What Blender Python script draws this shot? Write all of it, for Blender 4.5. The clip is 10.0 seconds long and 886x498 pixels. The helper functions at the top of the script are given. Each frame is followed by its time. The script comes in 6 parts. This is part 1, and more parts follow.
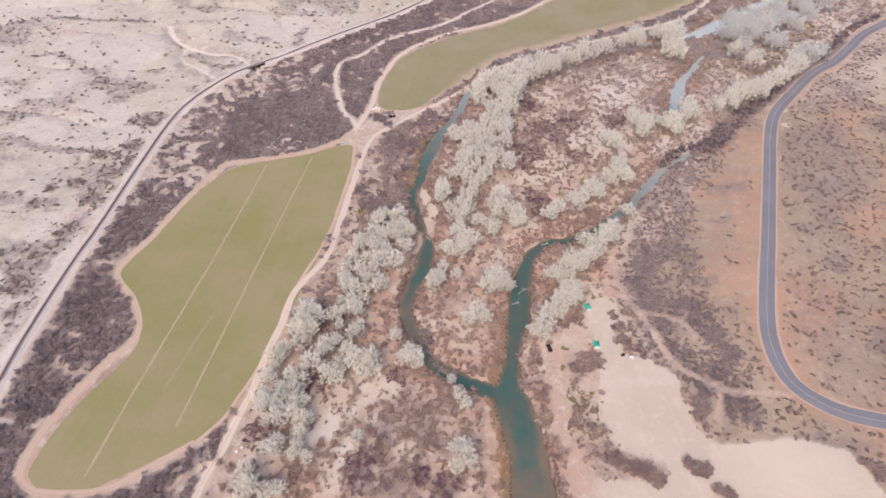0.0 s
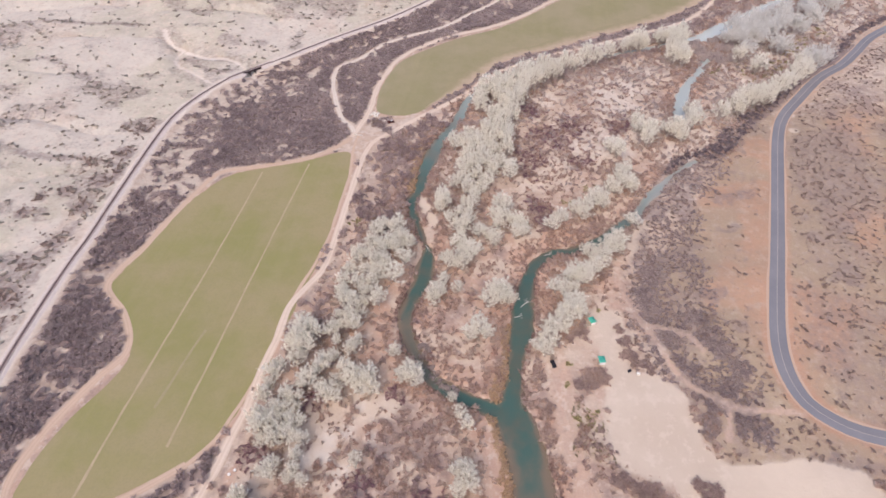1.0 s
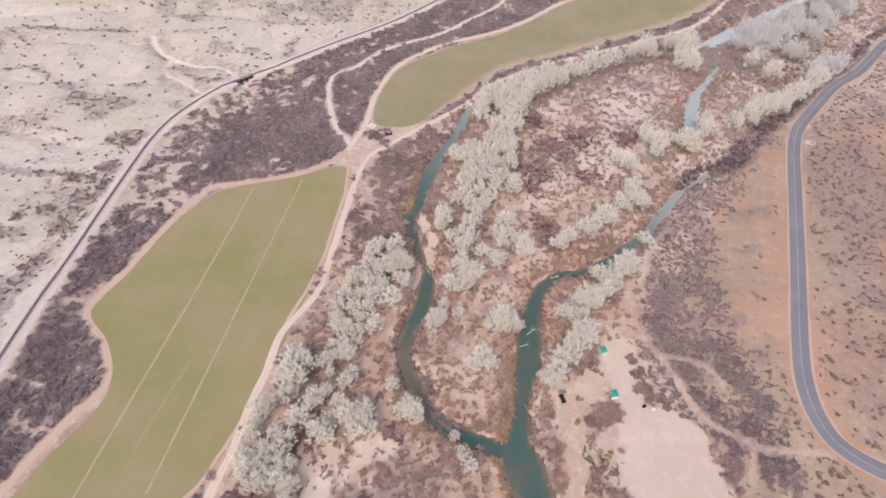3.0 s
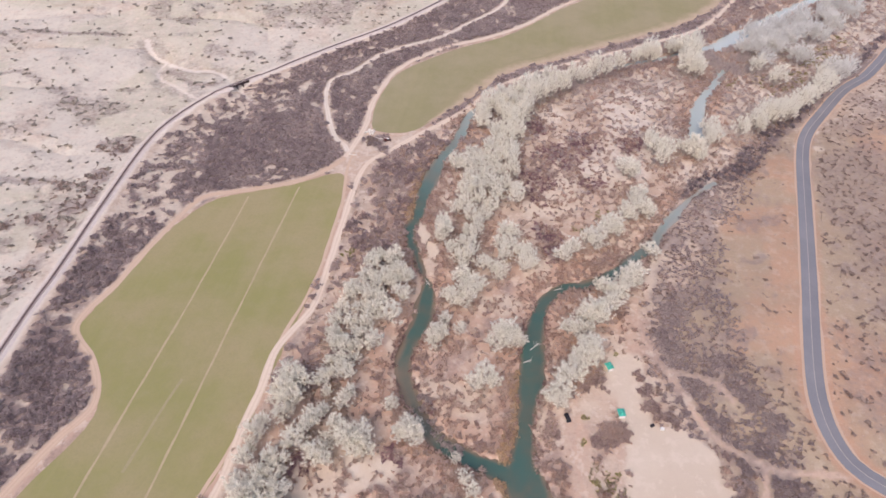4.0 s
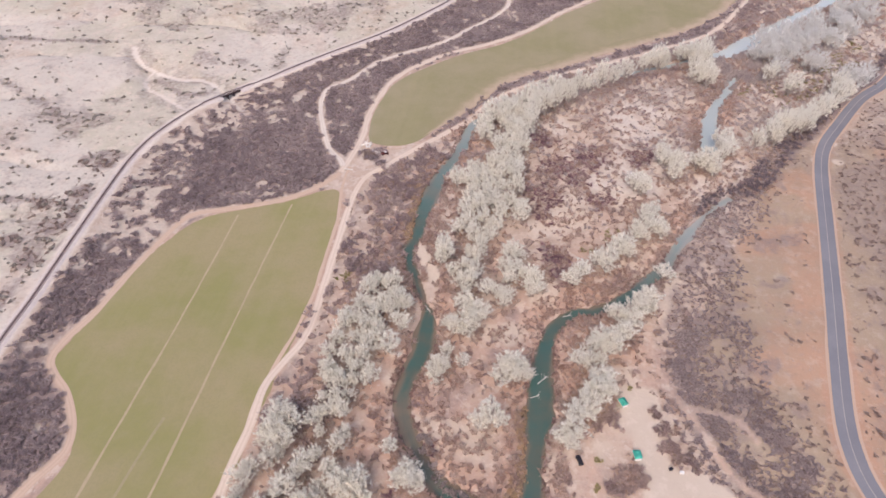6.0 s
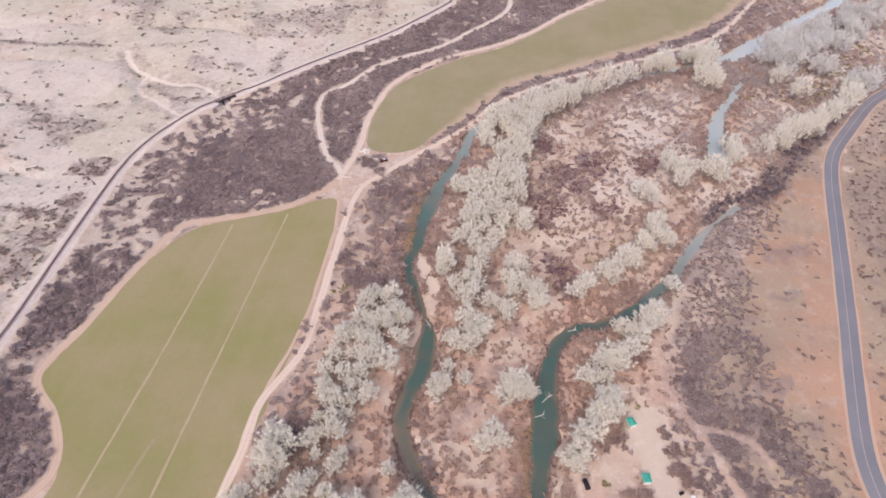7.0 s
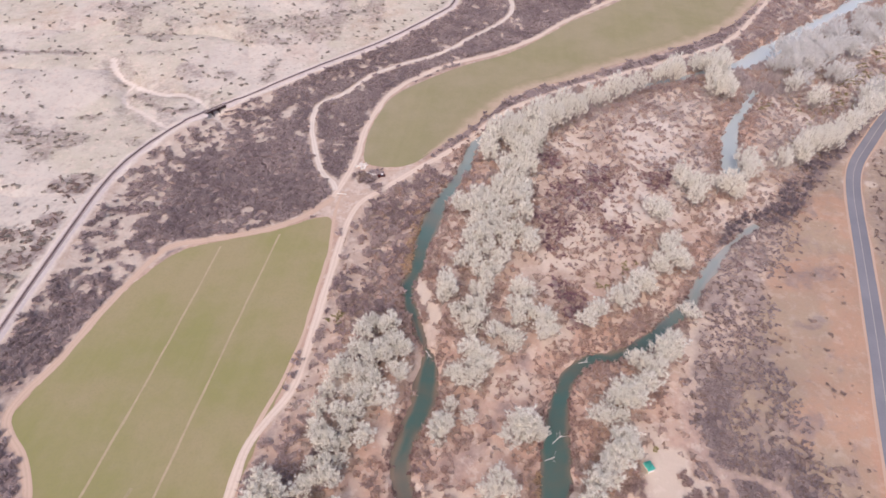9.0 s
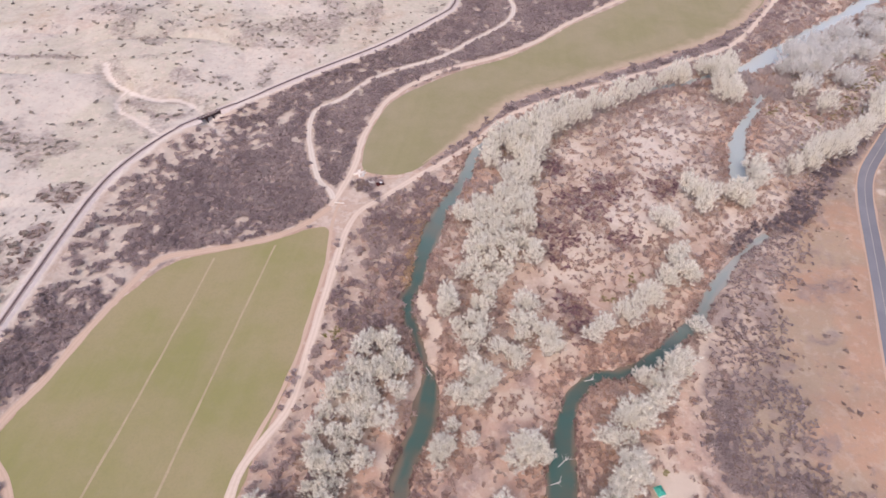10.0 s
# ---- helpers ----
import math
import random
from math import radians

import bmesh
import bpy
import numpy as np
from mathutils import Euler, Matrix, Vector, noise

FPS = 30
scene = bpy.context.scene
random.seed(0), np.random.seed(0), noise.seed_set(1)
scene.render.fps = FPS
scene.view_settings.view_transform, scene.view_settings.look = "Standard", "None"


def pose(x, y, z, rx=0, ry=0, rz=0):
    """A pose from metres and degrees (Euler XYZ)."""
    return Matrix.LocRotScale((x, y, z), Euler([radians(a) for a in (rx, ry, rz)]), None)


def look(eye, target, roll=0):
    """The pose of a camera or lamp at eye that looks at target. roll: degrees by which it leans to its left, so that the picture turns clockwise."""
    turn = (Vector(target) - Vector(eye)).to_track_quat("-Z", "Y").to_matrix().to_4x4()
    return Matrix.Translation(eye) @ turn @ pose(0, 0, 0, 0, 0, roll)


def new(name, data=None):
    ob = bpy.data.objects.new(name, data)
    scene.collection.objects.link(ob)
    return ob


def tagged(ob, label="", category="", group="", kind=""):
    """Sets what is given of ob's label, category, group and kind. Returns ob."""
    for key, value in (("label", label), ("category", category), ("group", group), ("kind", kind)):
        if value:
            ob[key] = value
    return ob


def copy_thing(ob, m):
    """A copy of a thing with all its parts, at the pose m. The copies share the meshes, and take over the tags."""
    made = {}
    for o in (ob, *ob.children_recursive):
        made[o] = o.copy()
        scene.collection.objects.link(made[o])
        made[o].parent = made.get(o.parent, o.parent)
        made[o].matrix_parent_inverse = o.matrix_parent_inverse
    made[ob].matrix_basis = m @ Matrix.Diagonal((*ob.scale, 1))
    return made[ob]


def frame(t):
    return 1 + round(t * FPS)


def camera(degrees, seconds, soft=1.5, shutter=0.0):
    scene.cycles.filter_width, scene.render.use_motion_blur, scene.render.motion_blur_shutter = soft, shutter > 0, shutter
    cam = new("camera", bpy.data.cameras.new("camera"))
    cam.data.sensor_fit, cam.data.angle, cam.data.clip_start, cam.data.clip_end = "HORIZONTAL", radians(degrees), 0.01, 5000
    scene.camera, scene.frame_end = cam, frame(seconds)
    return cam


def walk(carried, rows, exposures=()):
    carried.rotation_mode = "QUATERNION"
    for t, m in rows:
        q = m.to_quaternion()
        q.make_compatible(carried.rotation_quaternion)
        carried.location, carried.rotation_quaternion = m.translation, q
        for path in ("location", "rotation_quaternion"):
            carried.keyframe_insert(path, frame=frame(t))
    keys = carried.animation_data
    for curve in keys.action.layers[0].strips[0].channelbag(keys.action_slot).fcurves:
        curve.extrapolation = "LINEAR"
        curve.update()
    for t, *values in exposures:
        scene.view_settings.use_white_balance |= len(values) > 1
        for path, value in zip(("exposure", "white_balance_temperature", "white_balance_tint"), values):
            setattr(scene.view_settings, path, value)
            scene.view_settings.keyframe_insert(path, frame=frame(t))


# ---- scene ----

# ---- camera: a drone flying ahead and slowly down over a river valley ----
cam = camera(70.0, 10.0, soft=1.55)
FLIGHT = [
    (0, 0.00, 0.00, 240.00, 0.000, -44.408, 0.908),
    (1, -0.57, 10.65, 237.33, -0.082, -44.379, 0.925),
    (2, -1.14, 21.29, 234.66, -0.163, -44.354, 0.938),
    (3, -1.71, 31.94, 231.98, -0.243, -44.333, 0.948),
    (4, -2.28, 42.59, 229.31, -0.322, -44.317, 0.955),
    (5, -2.86, 53.23, 226.64, -0.401, -44.305, 0.958),
    (6, -3.43, 63.88, 223.97, -0.479, -44.297, 0.959),
    (7, -4.00, 74.53, 221.29, -0.556, -44.293, 0.956),
    (8, -4.57, 85.17, 218.62, -0.632, -44.294, 0.950),
    (9, -5.14, 95.82, 215.95, -0.708, -44.299, 0.940),
    (10, -5.71, 106.47, 213.28, -0.783, -44.308, 0.928),
]
walk(cam, [(t, pose(x, y, z, 90 + pitch, 0, yaw) @ pose(0, 0, 0, 0, 0, roll)) for t, x, y, z, yaw, pitch, roll in FLIGHT],
     exposures=[(0, 0.28, 6550, 18), (6, 0.28, 6550, 19), (8.5, 0.28, 6550, 22), (10, 0.28, 6550, 22)])

# ---- light: thin high cloud, a wide soft sun ----
SUN_EL, SUN_AZ = 48.0, 200.0
world = bpy.data.worlds.new("sky")
scene.world = world
world.use_nodes = True
wn = world.node_tree.nodes
sky = wn.new("ShaderNodeTexSky")
sky.sky_type, sky.sun_disc = "NISHITA", False
sky.sun_elevation, sky.sun_rotation = radians(SUN_EL), radians(SUN_AZ)
sky.air_density, sky.dust_density = 1.0, 4.0
world.node_tree.links.new(sky.outputs["Color"], wn["Background"].inputs["Color"])
wn["Background"].inputs["Strength"].default_value = 0.165
sun_data = bpy.data.lights.new("sun", "SUN")
sun_data.energy, sun_data.angle, sun_data.color = 0.8, radians(25), (1.0, 0.92, 0.83)
sun = new("sun", sun_data)
sa, se = radians(SUN_AZ), radians(SUN_EL)
sun.matrix_world = look((300 * math.sin(sa) * math.cos(se), 300 * math.cos(sa) * math.cos(se), 300 * math.sin(se)), (0, 0, 0))

# ---- plan of the valley, in metres ----
RAIL = [(-185, -600), (-190, 60), (-192.3, 155.2), (-192.9, 176.7), (-192, 212.7), (-190.7, 236.6), (-189, 254.8), (-186.8, 300.2), (-182.9, 356.9), (-176.3, 385.4), (-160.8, 417), (-143.3, 435.2), (-126.1, 451.6), (-87.3, 489.2), (-43.9, 529), (-2.2, 579.1), (4.9, 591.5), (7.8, 604.3), (10, 640), (40, 760), (160, 1100)]
FIELD_LOW = [(-160.5, 115.4), (-161, 123.9), (-158.7, 136.7), (-153.1, 151.9), (-145.1, 166.9), (-140.6, 179.8), (-142.3, 189.9), (-149.7, 204), (-164.4, 220.9), (-162.1, 232.4), (-154.7, 255.4), (-146.1, 284.8), (-129.4, 311.3), (-108.5, 320), (-88.3, 326.5), (-68.2, 336.8), (-59.7, 333.3), (-59.7, 303), (-62.1, 276.7), (-65.2, 252.9), (-70.6, 229), (-74.5, 209.3), (-78.3, 186), (-81.6, 169.7), (-87, 154.6), (-92.4, 141.9), (-104.3, 129.3), (-116, 122.7), (-128.8, 114.3), (-138.1, 110), (-151, 109.4)]
FIELD_UP = [(-46.4, 391.7), (-46, 414.7), (-41, 437.4), (-32.5, 459.6), (-11.3, 481), (15.4, 501.1), (43.6, 516.9), (70, 539.5), (99.6, 571.6), (130.7, 598.6), (150.5, 617.4), (178.5, 646.9), (215, 668), (258, 655), (260.4, 620.1), (235.2, 587.6), (208.4, 559.7), (176.3, 536.5), (143.2, 518), (112.1, 501.4), (78.3, 481.2), (54.8, 471.5), (39.3, 460.8), (24, 442.9), (9.6, 424.2), (-3.8, 405.2), (-16.4, 389), (-28.6, 383.7), (-41.1, 385.1)]
TRACK_W = [(-100.6, 128.6), (-118.2, 115.9), (-128.8, 108.8), (-143, 106.1), (-156.5, 107), (-164.4, 112.3), (-166.7, 123.8), (-164, 137.9), (-158.6, 153.2), (-151.8, 167.7), (-144.4, 181.4), (-147.4, 195), (-155.9, 208.7), (-167.3, 220.8), (-166.9, 233.1), (-160.2, 248.4), (-153.7, 272.1), (-144.9, 298.1), (-135.9, 316.4), (-119.5, 321.5), (-95.5, 328.3), (-75.4, 338.6), (-60.6, 355.1)]
TRACK_NW = [(-60.8, 356.2), (-56.5, 370.1), (-51.3, 394.3), (-49.6, 417.5), (-44.5, 438.6), (-36.2, 461.9), (-18.8, 483.4), (3.8, 501.9), (35.7, 518.7), (66.1, 542.2), (90.5, 569.5), (121.5, 598.3), (143.6, 618.2), (174.5, 651.4), (260, 720)]
TRACK_E = [(-98, 80), (-93.9, 105.8), (-92.1, 114.9), (-88.7, 127.6), (-86.1, 140.6), (-82.8, 154.6), (-80.8, 172.2), (-77, 192.9), (-74.8, 211.2), (-69.6, 223), (-62.6, 235.4), (-59.9, 248.5), (-58.6, 262.3), (-56.5, 284.5), (-54.1, 308.8), (-51.4, 333.6), (-45.7, 351.5), (-33.4, 363.9), (-19.2, 378.8), (-3.8, 393.3), (12.5, 409.8), (26.8, 429.9), (41.6, 445.1), (60.7, 458.5), (84.4, 472.7), (108.7, 483.9), (138.8, 499.6), (161.5, 511.9), (194.5, 529.1), (217.5, 548.9), (240.5, 577.8), (263.3, 609.3), (285.9, 643.8), (330, 720)]
TRACK_IN = [(-56.1, 361.2), (-58.1, 344.7), (-57.6, 314.4), (-60.1, 287), (-62.4, 262.2), (-66.6, 241.8), (-72.4, 222.1), (-76.3, 203.7), (-79.7, 179.3), (-83.1, 165), (-87.6, 151.7), (-91.9, 140), (-100.6, 128.6)]
TRACK_LOOP = [(-60, 362), (-62.3, 368.6), (-69.5, 377.2), (-74.7, 392.4), (-80.2, 414.2), (-82.6, 434.9), (-80.9, 447.6), (-73.1, 454.9), (-65.1, 463.2), (-52.3, 482.5), (-34.5, 497.9), (-11.7, 511.7), (4.2, 525.2), (20.9, 544.7), (38.7, 563.5), (50.9, 583.3), (53.9, 604.1), (49.7, 626), (40, 680)]
WASH = [(-223.6, 488.8), (-213.9, 470.7), (-199.6, 460.6), (-182.2, 450.8), (-164.9, 451.1), (-151.8, 441.6), (-142.2, 431.2), (-132.6, 419.4), (-122, 409.2), (-109.6, 403.8), (-98, 401)]
WASH_B = [(-201.6, 462.2), (-204.3, 452.1), (-197.9, 439.3), (-182.6, 427.2), (-167.2, 415.6)]
# centre line and width of the water
RIV_W = [(430, 690, 13), (320.2, 597, 10), (298.7, 579.3, 10), (278.7, 563.4, 11), (251.5, 538.3, 14), (228.5, 520.8, 17), (211, 507, 12), (184.3, 496.6, 6), (133, 476, 5), (59.2, 446, 5), (36.7, 428, 5), (18.2, 410.6, 5.6), (11.1, 387.5, 6.2), (6, 374.9, 6.7), (-2.9, 353.9, 7.1), (-6.9, 343, 9.2), (-12.4, 322.7, 7.2), (-15.7, 302.4, 5), (-19.2, 294.5, 5.0), (-18.3, 285, 4.6), (-15.0, 275.5, 4.2), (-12.6, 264.5, 2.6), (-8.6, 255, 2.8), (-9, 242, 8), (-10.5, 231.6, 8.6), (-17.2, 212, 7.0), (-17.7, 201.6, 6.9), (-14.5, 190, 6.7), (-7.2, 174.5, 7), (-0.8, 167.9, 7), (12, 161, 6.4), (26, 154, 7)]
RIV_E = [(160, 338, 1.4), (144.6, 326.5, 2.4), (135.1, 316.8, 3.4), (128.3, 307.9, 4.6), (120.8, 300.4, 4.8), (114.7, 291, 4.2), (107.1, 281.4, 6.2), (99.2, 274.1, 6.2), (90.5, 266.2, 5.5), (82.3, 260, 6.3), (75.8, 256.5, 5.5), (68.2, 253.8, 4.5), (60.5, 253.4, 4.8), (51.7, 247.3, 5.7), (47, 242.2, 5), (44.9, 236.7, 5.8), (41.3, 222.5, 8.8), (39.4, 212.8, 10), (37.2, 198, 10.4), (34.6, 186, 7), (32.8, 174, 6.2), (30.5, 160, 10), (29.7, 154.7, 15), (31.6, 149, 15.3), (36, 127.9, 15.3), (37, 108.5, 17.6), (38, 60, 18), (30, -80, 18)]
POND = [(214, 484, 3), (202.4, 467.8, 4.8), (193, 450.8, 5.1), (183.4, 437.9, 5.4), (175.4, 425.6, 6.8), (170.6, 413.9, 8.4), (165, 397.3, 9.5), (160, 380, 9)]
ROAD = [(420, 60), (290, 112), (201.7, 137), (186.5, 140.4), (172.1, 144.1), (162.4, 149.7), (154.8, 158.1), (152.2, 170), (153.2, 183.4), (156.7, 197.1), (164.6, 219.4), (180.8, 262.4), (200.1, 314.5), (216.8, 358), (229.5, 382.6), (248, 405.5), (277.9, 439), (304.2, 460.2), (324.8, 481.6), (348.2, 507.4), (377, 529.8), (434.8, 572.6), (600, 670)]
TERRACE = [(112, -300), (112, 100), (106, 160), (98, 200), (103, 240), (135, 280), (165, 330), (200, 385), (255, 440), (330, 505), (420, 580), (700, 760)]
CAMP = [(73.6, 209.8), (84.3, 208.9), (83.7, 199.7), (81.4, 186.5), (82.8, 174.4), (95.8, 171.5), (103.2, 164.6), (105.5, 153.8), (104.8, 137.3), (115.2, 128.6), (144.4, 129.1), (163.1, 124.0), (168.2, 110.5), (172, 95), (59.9, 95), (59.4, 108.7), (63.3, 113.3), (71.7, 113.0), (89.2, 111.9), (95.0, 117.3), (95.1, 127.0), (86.1, 128.1), (75.2, 131.7), (72.1, 138.1), (72.1, 154.6), (75.7, 168.1), (75.9, 189.1), (73.7, 199.5)]
BANK_TRAIL = [(61, 95), (59.3, 108.1), (57.1, 115.4), (54.2, 127.4), (52.4, 140.2), (52, 156.9), (53.8, 172.1), (58.5, 185), (68.6, 199)]
TRAIL_A = [(91.5, 244.5), (89.9, 227.6), (92.7, 212), (100.1, 194.1), (106.1, 174.3), (113.9, 165.2), (126.5, 156.6), (138.2, 154.8), (152.3, 152.7)]
TRAIL_B = [(122.8, 287.9), (113.6, 278.3), (106.3, 266.2), (101.3, 254.9), (97.5, 244.3)]
TRAIL_D = [(96.6, 202.9), (106.3, 200.2), (116.1, 195.1), (119.3, 186.6)]
TRAIL_E = [(122.1, 160), (121.6, 151.3), (118.3, 143)]
SANDBAR = [(-14.2, 297), (-14.9, 289), (-13.6, 281.6), (-9.8, 275.5), (-5.2, 271.8), (-3.8, 273.8), (-7.1, 282.7), (-10.8, 293)]
BARS = [SANDBAR, [(-10.2, 269.2), (-8.0, 270), (-4.6, 266), (-5.0, 256.1), (-7.0, 257.5), (-10.2, 263)], [(-14.0, 258.4), (-11.4, 252.4), (-12.4, 246.9), (-14.0, 241.6), (-16.7, 240.5), (-15.8, 250.5)]]
TERRACE_FOOT = [(140.0, 325.2), (149.8, 332.7), (159.9, 340.6), (177.9, 348.3), (191.2, 366.7), (207.4, 382.9), (222.9, 396.0), (251.4, 425.0), (270.1, 441.8), (292.0, 459.8), (330, 490)]
CLEARING = [(175.5, 330.2), (201.7, 357.0), (206.1, 348.9), (187.0, 299.9), (169.9, 252.2), (155.7, 213.4), (132.7, 213.1), (132.8, 242.9), (145.4, 266.4), (149.8, 290.6), (163.2, 315.4)]
EAST_SCRUB = [(228.0, 353.5), (266.0, 371.3), (247.1, 291.2), (213.6, 270.4), (215.7, 286.5), (211.0, 308.1)]
SLOPE_A = [(106.6, 275.2), (130.7, 312.2), (156.8, 339.9), (173.3, 331.9), (158.5, 308.8), (140.4, 281.6), (129.1, 257.9), (110.8, 244.4), (102.7, 247)]
SLOPE_B = [(98.7, 243.6), (131.7, 292.1), (149.9, 297.9), (131.5, 253.2), (127.9, 197.3), (138.9, 165), (127.5, 153.1), (101.5, 167.3), (94.9, 196.7)]
